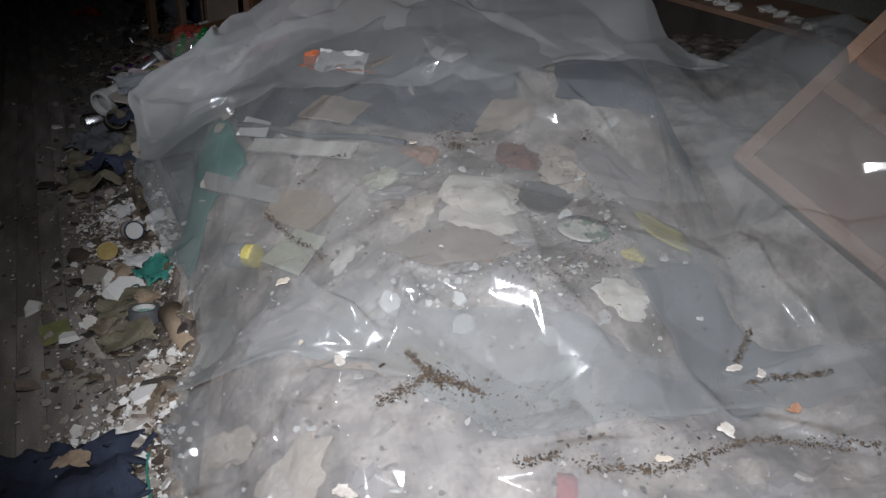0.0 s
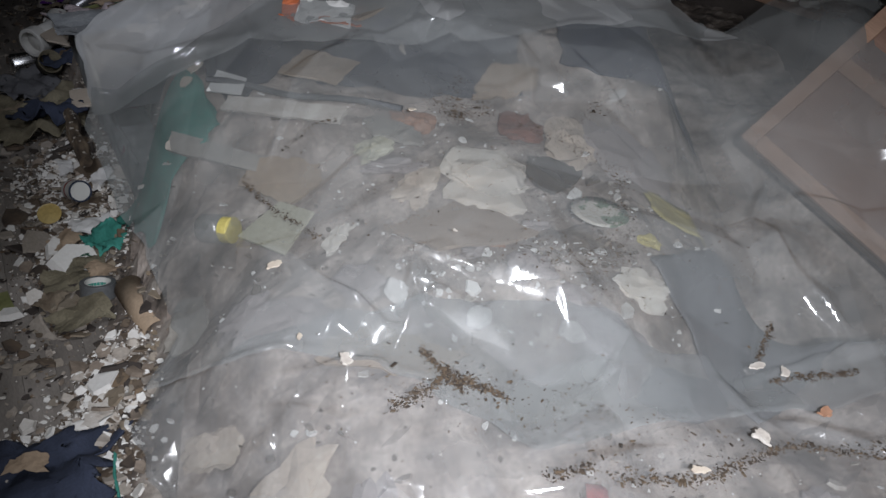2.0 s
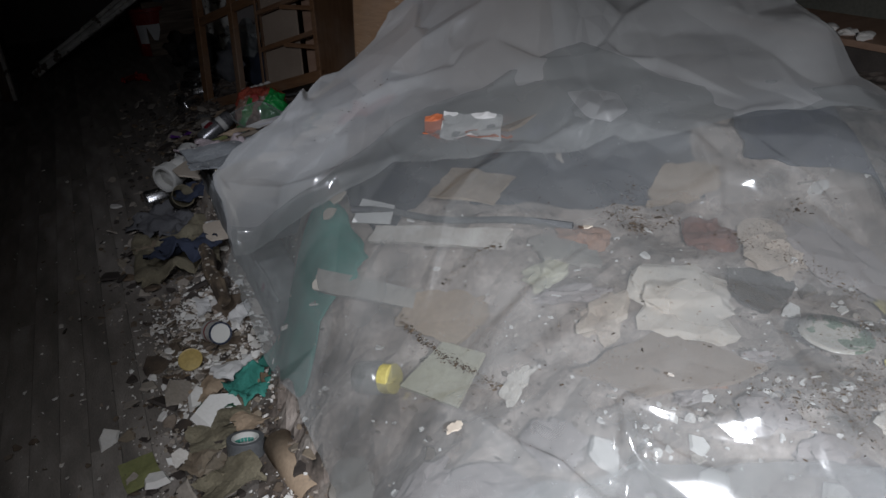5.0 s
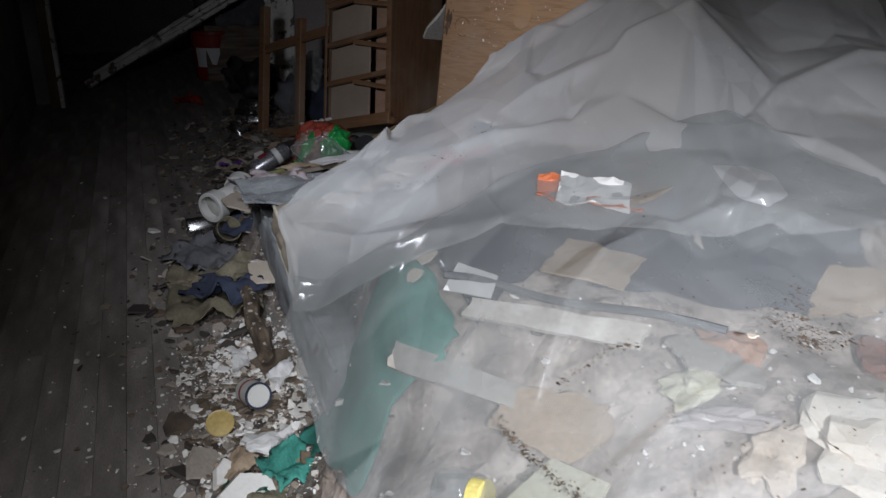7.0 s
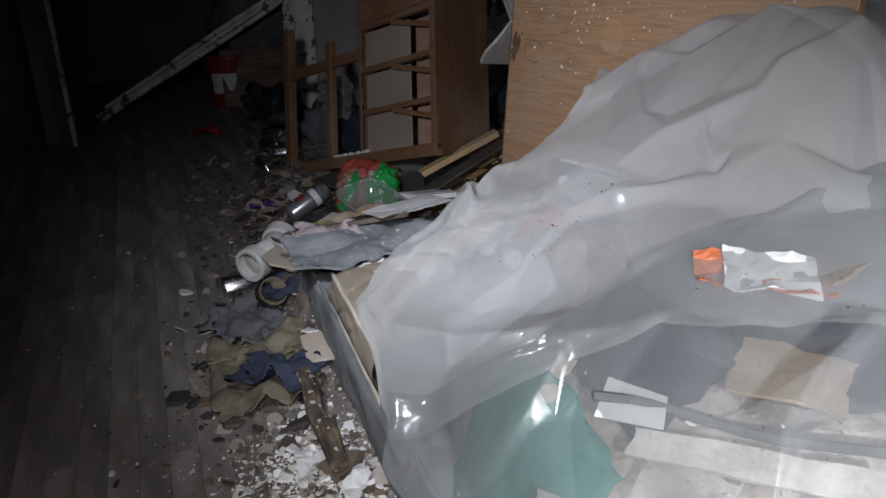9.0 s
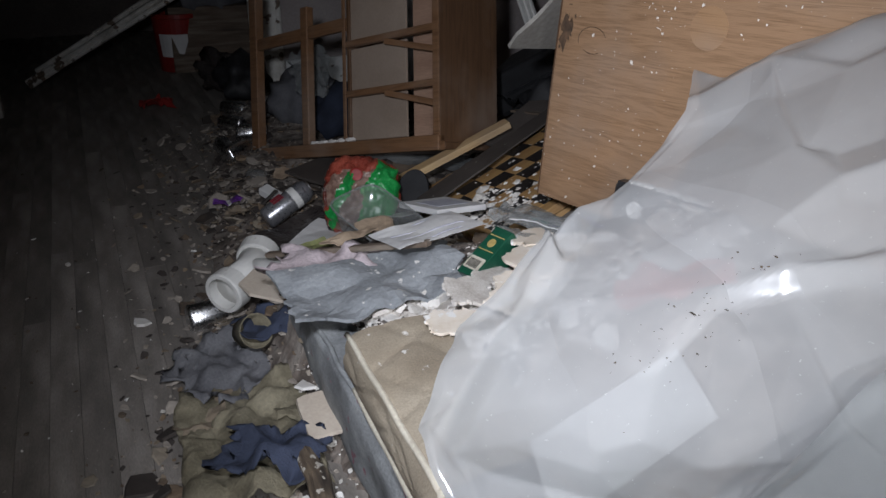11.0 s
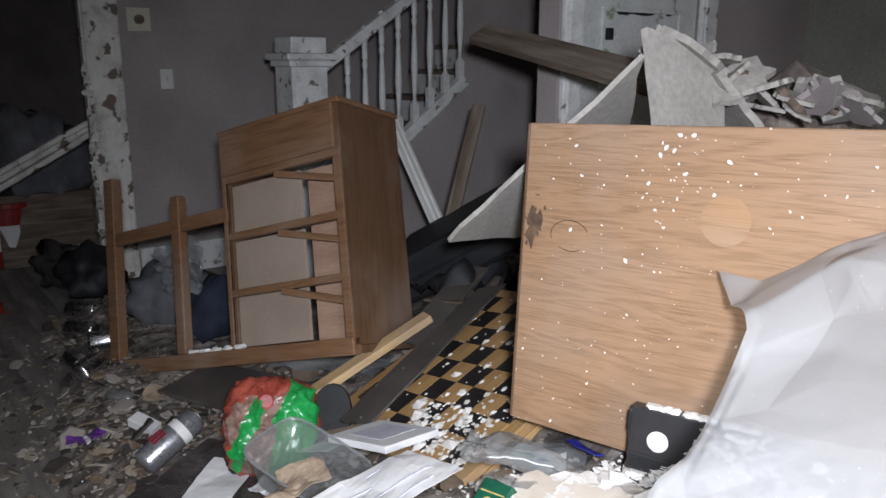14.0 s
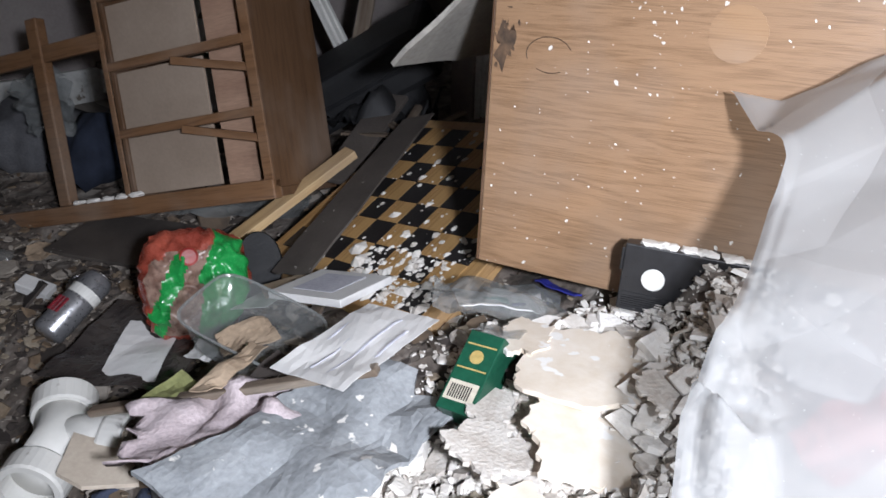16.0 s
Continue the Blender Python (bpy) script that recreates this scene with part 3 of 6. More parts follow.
def taut(X, Y, cell, amp, seed, folds=(), lift=0.0, base=True):
    """Heights of a stiff sheet stretched in flat facets between loose points, with standing folds as sharp ridges."""
    rnd = random.Random(seed)
    x0, x1, y0, y1 = X.min() - 0.5, X.max() + 0.5, Y.min() - 0.5, Y.max() + 0.5
    pts, hs, edges = [], [], []

    def site(x, y, up):
        pts.append(Vector((x, y)))
        hs.append((cover(x, y) if base else 0.0) + up)
        return len(pts) - 1
    for k, (a, b, c, d) in enumerate(folds):
        dx, dy = c - a, d - b
        L = math.hypot(dx, dy)
        n_ = max(1, round(L / 0.12))
        h, near, far = 0.026 + 0.006 * (k % 4), 0.018 + 0.005 * (k % 3), 0.055 + 0.02 * (k % 3)
        if k % 2:
            near, far = far, near
        last = None
        for j in range(n_ + 1):
            f = j / n_
            x, y = a + f * dx, b + f * dy
            i = site(x, y, lift + h * (0.55 if j in (0, n_) else 1.0) * rnd.uniform(0.85, 1.1))
            site(x - dy / L * near, y + dx / L * near, lift - 0.002)
            site(x + dy / L * far, y - dx / L * far, lift - 0.002)
            if last is not None:
                edges.append((last, i))
            last = i
    taken = np.array([(p.x, p.y) for p in pts]) if pts else np.zeros((1, 2)) + 99
    nx, ny = int((x1 - x0) / cell), int((y1 - y0) / cell)
    for j in range(ny + 1):
        for i in range(nx + 1):
            x, y = x0 + (i + rnd.uniform(-0.42, 0.42)) * cell, y0 + (j + rnd.uniform(-0.42, 0.42)) * cell
            if np.min((taken[:, 0] - x) ** 2 + (taken[:, 1] - y) ** 2) > (0.45 * cell) ** 2:
                site(x, y, lift + rnd.gauss(0, amp))
    vo, _, tri, ov, _, _ = delaunay_2d_cdt(pts, edges, [], 0, 1e-5)
    h = [hs[o[0]] if o else cover(v.x, v.y) * base + lift for v, o in zip(vo, ov)]
    Z = np.zeros_like(X)
    for t in tri:
        (ax, ay), (bx, by), (cx, cy) = (vo[k] for k in t)
        box_ = (X >= min(ax, bx, cx)) & (X <= max(ax, bx, cx)) & (Y >= min(ay, by, cy)) & (Y <= max(ay, by, cy))
        if not box_.any():
            continue
        px, py = X[box_], Y[box_]
        D = (by - cy) * (ax - cx) + (cx - bx) * (ay - cy)
        if abs(D) < 1e-12:
            continue
        u = ((by - cy) * (px - cx) + (cx - bx) * (py - cy)) / D
        v = ((cy - ay) * (px - cx) + (ax - cx) * (py - cy)) / D
        w = 1 - u - v
        z = u * h[t[0]] + v * h[t[1]] + w * h[t[2]]
        inside = (u >= -1e-6) & (v >= -1e-6) & (w >= -1e-6)
        old = Z[box_]
        old[inside] = z[inside]
        Z[box_] = old
    return Z


def soften(Z, times):
    for _ in range(times):
        P = np.pad(Z, 1, mode="edge")
        Z = 0.5 * Z + 0.125 * (P[:-2, 1:-1] + P[2:, 1:-1] + P[1:-1, :-2] + P[1:-1, 2:])
    return Z


def draped(name, front, back, left, right, nx, ny, mat, lift, seed, label, folds, cell=0.21, amp=0.024, hem=0.0):
    """A sheet of film between four edges, lying stiffly on the heap with folds."""
    me = bpy.data.meshes.new(name)
    A, B = np.meshgrid(np.linspace(0, 1, nx + 1), np.linspace(0, 1, ny + 1))
    F, K = (np.array([along(line, a)[:2] for a in np.linspace(0, 1, nx + 1)]) for line in (front, back))
    L, R = (np.array([along(line, b)[:2] for b in np.linspace(0, 1, ny + 1)]) for line in (left, right))
    XY = []
    for c in (0, 1):
        XY.append(F[None, :, c] * (1 - B) + K[None, :, c] * B + L[:, None, c] * (1 - A) + R[:, None, c] * A
                  - (F[0, c] * (1 - A) * (1 - B) + F[-1, c] * A * (1 - B) + K[0, c] * (1 - A) * B + K[-1, c] * A * B))
    X, Y = XY
    Z = taut(X, Y, cell, amp, seed, folds, lift)
    Z = np.maximum(Z, cover_all(X, Y) - 0.012)
    Z = soften(Z, 1) + soften(taut(X, Y, 0.1, 0.0025, seed + 50, base=False), 1)
    E = np.minimum(np.minimum(A, 1 - A) * nx, np.minimum(B, 1 - B) * ny) / 6.0
    vs = []
    for x, y, z, e in zip(X.ravel(), Y.ravel(), Z.ravel(), E.ravel()):
        rag = 0.0
        if e < 2:
            q = Vector((x * 3.1, y * 3.1, seed * 4.0))
            rag = 0.012 * noise.noise(q * 5) * (1 - e / 2)
        if e < 1:
            z += hem * (1 - e) * noise.noise(q * 2.0) + 0.005 * max(0.0, 1 - abs(e - 0.35) / 0.35) * (0.6 + 0.8 * noise.noise(q * 1.3))
        vs.append((x + rag, y + rag, max(0.012, z)))
    W = nx + 1
    fs = [(j * W + i, j * W + i + 1, j * W + i + W + 1, j * W + i + W) for j in range(ny) for i in range(nx)]
    me.from_pydata(vs, [], fs)
    me.polygons.foreach_set("use_smooth", [True] * len(fs))
    me.materials.append(M[mat])
    ob = new(name, me)
    return tagged(ob, label, "plastic sheet", "plastic sheets over the heap")


# ---- the large structure, squared to the floorboards ----
ROOM = pose(0, 0, 0, 0, 0, 22)


def room(u, v, z=0.0):
    return ROOM @ Vector((u, v, z))


def fixed(name, bm, mat, label, category, smooth=False):
    ob = part(name, bm, mat, smooth=smooth)
    ob.matrix_world = ROOM
    return tagged(ob, label, category, kind="structure")


floor = fixed("floor", box((-1.75, -4.7, -0.2), (3.6, 7.7, -0.022)), "subfloor", "dark worn floor of narrow boards", "floor")
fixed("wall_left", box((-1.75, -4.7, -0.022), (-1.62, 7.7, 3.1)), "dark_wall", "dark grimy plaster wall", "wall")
fixed("wall_right", box((3.4, -4.7, -0.022), (3.55, 4.67, 3.1)), "green_wall", "dull greenish plaster wall", "wall")
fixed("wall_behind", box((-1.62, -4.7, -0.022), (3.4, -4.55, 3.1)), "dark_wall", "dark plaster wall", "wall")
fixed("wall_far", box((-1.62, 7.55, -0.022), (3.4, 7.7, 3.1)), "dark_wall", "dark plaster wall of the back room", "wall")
bm = box((0.42, 4.67, -0.022), (3.4, 4.8, 3.1))
box((-1.62, 4.67, 2.5), (0.42, 4.8, 3.1), bm=bm)
box((-1.62, 4.67, -0.022), (-1.45, 4.8, 2.5), bm=bm)
fixed("wall_back", bm, "plaster_wall", "stained mauve-grey plaster wall with a wide opening", "wall")
fixed("ceiling", box((-1.75, -4.7, 3.1), (3.55, 7.7, 2.85)), "ceiling", "stained plaster ceiling", "ceiling")
# wall with the white door, nearer than the stairs
bm = box((2.42, 1.95, -0.022), (3.4, 2.07, 3.1))
box((1.62, 1.95, 2.47), (2.42, 2.07, 3.1), bm=bm)
box((1.50, 1.95, -0.022), (1.62, 2.07, 3.1), bm=bm)
fixed("wall_door", bm, "plaster_wall", "grey plaster wall round the white door", "wall")
# stair side: plaster under the string, closed wall past the last baluster
bm = bmesh.new()
side = [(1.085, -0.022), (3.4, -0.022), (3.4, 3.1), (2.205, 3.1), (2.205, 1.255), (1.085, 0.415)]
for v in (3.5, 3.56):
    bm.verts.ensure_lookup_table()
    bm.faces.new([bm.verts.new((a, v, z)) for a, z in side])
bm.verts.ensure_lookup_table()
for k in range(6):
    j = (k + 1) % 6
    bm.faces.new((bm.verts[k], bm.verts[j], bm.verts[6 + j], bm.verts[6 + k]))
bmesh.ops.recalc_face_normals(bm, faces=bm.faces)
fixed("wall_stair", bm, "plaster_wall", "mauve plaster wall under the staircase", "wall")
for v0, v1 in ((-4.55, 4.3),):
    fixed("baseboard", box((-1.62, v0, 0), (-1.60, v1, 0.2), 0.004), "dark_wall", "dirty painted baseboard", "baseboard")
fixed("baseboard_back", box((0.46, 4.64, 0), (1.2, 4.67, 0.2), 0.004), "white_paint", "dirty white baseboard", "baseboard")


def casing():
    """Peeling moulded door casing at the opening's edge."""
    ob = thing("door_casing", ROOM @ pose(0.22, 4.60, 0), "peeling white painted door casing with bare patches", "door casing", kind="structure")
    part("casing_board", box((0, 0, 0), (0.22, 0.07, 2.5), 0.006), "peeling", ob)
    part("moulding", box((0.012, -0.018, 0), (0.04, 0, 2.5), 0.006), "peeling", ob)
    part("moulding", box((0.18, -0.015, 0), (0.212, 0, 2.5), 0.006), "peeling", ob)
    rnd = random.Random(4)
    for k in range(46):
        z = rnd.uniform(0.3, 2.2)
        f = slab_shape(blob_outline(rnd.uniform(0.012, 0.03), rnd.uniform(0.015, 0.05), k), 0.0015)
        o = part("paint_flake", f, "peeling", ob)
        o.matrix_local = pose(rnd.uniform(-0.012, 0.02), -0.02 + rnd.uniform(-0.008, 0.004), z, 90 + rnd.uniform(-40, 40), rnd.uniform(-20, 20), rnd.uniform(-50, 50))
    ob2 = thing("door_post", ROOM @ pose(-1.5, 4.50, 0), "brown wooden door post with a worn pale edge", "door post", kind="structure")
    part("post", box((0, 0, 0), (0.07, 0.1, 2.5), 0.006), "dresser_side", ob2)
    part("edge_strip", box((0.07, -0.015, 0), (0.10, 0.1, 2.5), 0.004), "peeling", ob2)


casing()


def wall_plate():
    ob = thing("light_switch", ROOM @ pose(0.72, 4.67, 1.27), "ivory light switch plate on the plaster wall", "light switch")
    part("plate", box((-0.04, -0.008, -0.062), (0.04, 0, 0.062), 0.003), "white_plastic", ob)
    part("toggle", box((-0.006, -0.02, -0.012), (0.006, -0.008, 0.012), 0.002), "ivory", ob)
    ob = thing("wall_outlet", ROOM @ pose(0.575, 4.67, 1.63), "yellowed square wall plate with a broken fitting", "wall plate")
    part("plate", box((-0.07, -0.01, -0.07), (0.07, 0, 0.07), 0.004), "ivory", ob)
    part("fitting", lathe([(0.03, 0), (0.03, 0.012), (0.012, 0.02), (0.01, 0.03)], 16), "old_wood", ob).matrix_local = pose(0, -0.01, 0, 90)


wall_plate()


def staircase():
    ob = thing("staircase", ROOM @ pose(1.085, 3.5, 0.055), "white painted wooden staircase with turned balusters", "staircase", kind="structure")
    s, u0 = 0.74, 0.0
    # treads climb to the right behind the string
    for k in range(9):
        part("tread", box((0.0 + k * 0.245, 0.07, k * 0.182 + 0.145), (0.27 + k * 0.245, 1.15, k * 0.182 + 0.18), 0.006), "old_wood", ob)
        part("riser", box((0.012 + k * 0.245, 0.07, k * 0.182 - 0.002), (0.03 + k * 0.245, 1.15, k * 0.182 + 0.145)), "white_paint", ob)
    ang = math.degrees(math.atan(s))
    L = 1.45
    part("string", box((0, -0.02, -0.02), (1.42, 0.06, 0.05), 0.008), "white_paint", ob).matrix_local = pose(0.0, 0, 0.36, 0, -ang, 0)
    part("handrail", box((0, -0.035, -0.035), (1.7, 0.045, 0.03), 0.012), "white_paint", ob).matrix_local = pose(0.12, 0.02, 1.29, 0, -ang * 0.93, 0)
    n = 0
    shaft = [(0.017, 0.0), (0.017, 0.1), (0.012, 0.105), (0.02, 0.12), (0.012, 0.135), (0.011, 0.15), (0.021, 0.3), (0.017, 0.42), (0.012, 0.52), (0.018, 0.545), (0.012, 0.57), (0.017, 0.58), (0.017, 0.74)]
    for k in range(8):
        u = 0.30 + 0.115 * k
        zb = 0.36 + s * u + 0.03
        o = part("baluster", lathe([(r, z * 1.12) for r, z in shaft], 10), "white_paint", ob, smooth=False)
        o.matrix_local = pose(u, 0.02, zb)
        part("baluster_block", box((-0.021, -0.021, 0), (0.021, 0.021, 0.13), 0.003), "white_paint", o)
    post = thing("newel_post", ROOM @ pose(1.085, 3.5, 0.055), "square white painted newel post with a stepped cap", "newel post")
    part("shaft", box((-0.105, -0.105, -0.055), (0.105, 0.105, 1.30), 0.004), "white_paint", post)
    for x0, x1, z0, z1 in ((-0.075, -0.06, 0.45, 1.2), (0.06, 0.075, 0.45, 1.2), (-0.06, 0.06, 1.185, 1.2), (-0.06, 0.06, 0.45, 0.465)):
        part("panel_bead", box((x0, -0.115, z0), (x1, -0.105, z1), 0.003), "white_paint", post)
    part("cap_moulding", box((-0.125, -0.125, 1.30), (0.125, 0.125, 1.335), 0.008), "white_paint", post)
    part("cap", box((-0.145, -0.145, 1.335), (0.145, 0.145, 1.37), 0.008), "white_paint", post)
    part("cap_top", box((-0.105, -0.105, 1.37), (0.105, 0.105, 1.455), 0.008), "white_paint", post)


staircase()


def white_door():
    ob = thing("door_1", ROOM @ pose(1.62, 1.95, 0), "white painted panel door with peeling green patches, shut", "door", kind="structure")
    part("leaf", box((0.01, 0.0, 0.01), (0.79, 0.045, 2.45), 0.003), "door_paint", ob)
    for z0, z1 in ((0.2, 0.95), (1.1, 1.62), (1.72, 2.33)):
        for x0, x1, a0, a1 in ((0.13, 0.67, z0, z0 + 0.02), (0.13, 0.67, z1 - 0.02, z1), (0.13, 0.15, z0 + 0.02, z1 - 0.02), (0.65, 0.67, z0 + 0.02, z1 - 0.02)):
            part("panel_bead", box((x0, -0.012, a0), (x1, 0.0, a1), 0.004), "door_paint", ob)
    part("lock", box((0.16, -0.02, 1.48), (0.195, -0.001, 1.53), 0.003), "black", ob, "black lock plate")
    for k, (x, w) in enumerate(((0.28, 0.1), (0.36, 0.08), (0.42, 0.12), (0.58, 0.05))):
        part("paint_smear", slab_shape(blob_outline(w / 2, 0.014, k + 3), 0.002), "black", ob, "black smeared marking").matrix_local = pose(x, -0.001, 1.60 + 0.006 * (k % 2), 90)
    for x0, x1, z0, z1 in ((-0.11, 0.0, 0, 2.59), (0.8, 0.92, 0, 2.59), (0.0, 0.8, 2.47, 2.59)):
        part("casing_board", box((x0, -0.03, z0), (x1, -0.002, z1), 0.006), "white_paint", ob)
        part("casing_bead", box((x0 + 0.015, -0.042, z0), (x0 + 0.04 if x1 - x0 < 0.2 else x1, -0.03, z1 if x1 - x0 < 0.2 else z0 + 0.03), 0.004), "white_paint", ob)


white_door()

# ---- the heap and the sheets over it ----
heap_x = [-1.75 + 0.035 * i for i in range(125)]
heap_y = [-2.65 + 0.035 * j for j in range(183)]
verts, faces = [], []
for y in heap_y:
    for x in heap_x:
        z = heap(x, y)
        p = Vector((x * 6, y * 6, 0))
        rough = 0.5 * abs(noise.noise(p)) + 0.3 * noise.noise(p * 2.4) + 0.2 * noise.noise(p * 5.5)
        verts.append((x, y, z + min(1, z / 0.08) * 0.05 * rough - 0.008))
W = len(heap_x)
for j in range(len(heap_y) - 1):
    for i in range(W - 1):
        k = j * W + i
        q = (k, k + 1, k + W + 1, k + W)
        if max(verts[a][2] for a in q) > 0.0:
            faces.append(q)
def covered(f):
    x, y = (sum(verts[a][k] for a in f) / 4 for k in (0, 1))
    return y < 0.5 and x > np.interp(y, [-2.4, -1.8, -1.5, -1.26, -0.95, -0.6, -0.33, -0.07, 0.2, 0.5], [0.35, 0.06, 0.07, 0.0, -0.16, -0.29, -0.38, -0.3, 0.05, 0.3])


for name, mat_, some in (("debris_heap", "rubble", [f for f in faces if not covered(f)]), ("covered_heap", "dusty", [f for f in faces if covered(f)])):
    me = bpy.data.meshes.new(name)
    me.from_pydata(verts, [], some)
    me.materials.append(M[mat_])
    tagged(new(name, me), "mixed heap of dirt, plaster and broken rubbish" if mat_ == "rubble" else "dusty heap of plaster and dirt under the film", "debris", kind="stuff")

draped("plastic_sheet", [(0.0, -1.66), (0.08, -1.64), (0.3, -1.67), (0.53, -1.75), (0.82, -1.98), (1.18, -1.86), (1.6, -1.8), (2.35, -1.72)],
       [(-0.31, -0.56), (-0.04, -0.58), (0.3, -0.38), (0.8, -0.28), (1.1, -0.48), (1.5, -0.55), (2.3, -0.4)],
       [(0.0, -1.66), (0.06, -1.5), (-0.02, -1.26), (-0.18, -0.95), (-0.30, -0.7), (-0.31, -0.56)], [(2.35, -1.72), (2.3, -0.4)],
       380, 240, "film", 0.022, 1, "clear milky polythene sheet with glossy creases over rubbish", FRONT_FOLDS, hem=0.02)
draped("plastic_sheet", [(-0.30, -0.62), (0.3, -0.62), (1.0, -0.65), (1.8, -0.6)],
       [(0.27, 0.56), (0.33, 0.48), (0.40, 0.38), (0.48, 0.30), (0.75, 0.45), (1.1, 0.7), (1.5, 0.9)],
       [(-0.30, -0.62), (-0.40, -0.33), (-0.32, -0.07), (-0.17, 0.10), (0.05, 0.24), (0.19, 0.34), (0.27, 0.56)], [(1.8, -0.6), (1.55, -0.28), (1.45, 0.2), (1.5, 0.9)],
       300, 200, "film_back", 0.004, 2, "dusty cloudy polythene sheet draped up against a tabletop", BACK_FOLDS, hem=0.02)
draped("plastic_sheet", [(0.30, -2.30), (0.8, -2.5), (1.6, -2.45), (2.5, -2.4)], [(0.02, -1.6), (0.5, -1.62), (1.2, -1.7), (2.5, -1.6)],
       [(0.30, -2.30), (0.14, -1.97), (0.03, -1.82), (-0.02, -1.70), (0.02, -1.6)], [(2.5, -2.4), (2.5, -1.6)],
       320, 120, "film_front", 0.008, 3, "crumpled clear polythene sheet with dirt in its folds", FLAP_FOLDS, 0.15, hem=0.02)


# ---- furniture ----
def axes(o, x, up):
    """A frame at o from a rightward and a roughly upward direction."""
    x = Vector(x).normalized()
    z = Vector(up)
    z = (z - x * z.dot(x)).normalized()
    y = z.cross(x)
    m = Matrix((x, y, z)).transposed().to_4x4()
    m.translation = o
    return m


def dresser():
    """Tall chest whose drawers are gone, one piece with the stripped frame beside it; it leans back on the rubbish."""
    ob = thing("dresser", axes((-0.282, 1.849, 0.372), (0.454, -0.442, 0.172), (-0.03, 0.344, 0.834)), "broken brown oak dresser without drawers, tilted on rubbish", "dresser")
    w, h, d = 0.63, 0.93, 0.37
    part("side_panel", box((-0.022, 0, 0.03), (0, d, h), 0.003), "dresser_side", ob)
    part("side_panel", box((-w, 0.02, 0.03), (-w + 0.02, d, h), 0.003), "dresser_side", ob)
    part("top_panel", box((-w - 0.01, -0.012, h), (0.012, d, h + 0.022), 0.006), "dresser_wood", ob)
    part("drawer_front", box((-w, -0.012, h - 0.17), (-0.022, 0.008, h), 0.004), "dresser_wood", ob, "closed false drawer front with oak grain")
    part("face_edge", box((-0.036, -0.008, 0.05), (0.0, 0.0, h - 0.17), 0.002), "dresser_wood", ob, "raw chipped edge strip")
    part("face_edge", box((-w, -0.008, 0.05), (-w + 0.02, 0.0, h - 0.17), 0.002), "dresser_wood", ob)
    for z in (0.73, 0.495, 0.265):
        part("rail", box((-w + 0.02, -0.006, z), (-0.036, 0.025, z + 0.03), 0.003), "dresser_wood", ob)
    for z in (0.075, 0.3, 0.53):
        part("dust_panel", box((-w + 0.021, 0.03, z - 0.01), (-0.235, 0.042, z + 0.19), 0.001), "pale_panel", ob, "pale hardboard panel")
        part("back_board", box((-0.25, 0.09, z - 0.03), (-0.022, 0.1, z + 0.2), 0.001), "cab_frame", ob, "brown back panel")
        part("drawer_runner", box((-0.30, 0.0, 0), (0.0, 0.03, 0.026), 0.002), "dresser_wood", ob, "loose wooden drawer runner").matrix_local = pose(-0.03, 0.004, z + 0.105, 0, 13, 6)
    part("bottom_rail", box((-1.43, -0.012, -0.005), (0.0, 0.03, 0.06), 0.005), "dresser_wood", ob)
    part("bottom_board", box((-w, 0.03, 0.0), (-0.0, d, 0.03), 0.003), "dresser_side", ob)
    part("back_post", box((-1.43, 0.0, 0.06), (-1.365, 0.05, 0.9), 0.004), "dresser_wood", ob)
    part("middle_post", box((-0.97, 0.0, 0.06), (-0.915, 0.045, 0.74), 0.006), "dresser_wood", ob)
    part("cross_rail", box((-1.365, 0.005, 0.58), (-0.97, 0.03, 0.64), 0.004), "dresser_wood", ob)
    part("cross_rail", box((-0.915, 0.005, 0.58), (-w, 0.03, 0.64), 0.004), "dresser_wood", ob)
    for k in range(7):
        part("plaster_crumb", lump(0.03, 0.014, 0.01, k + 60, sub=2), "plaster", ob).matrix_local = pose(-0.86 + 0.035 * k + 0.1 * (k % 2), -0.004, 0.066)


dresser()


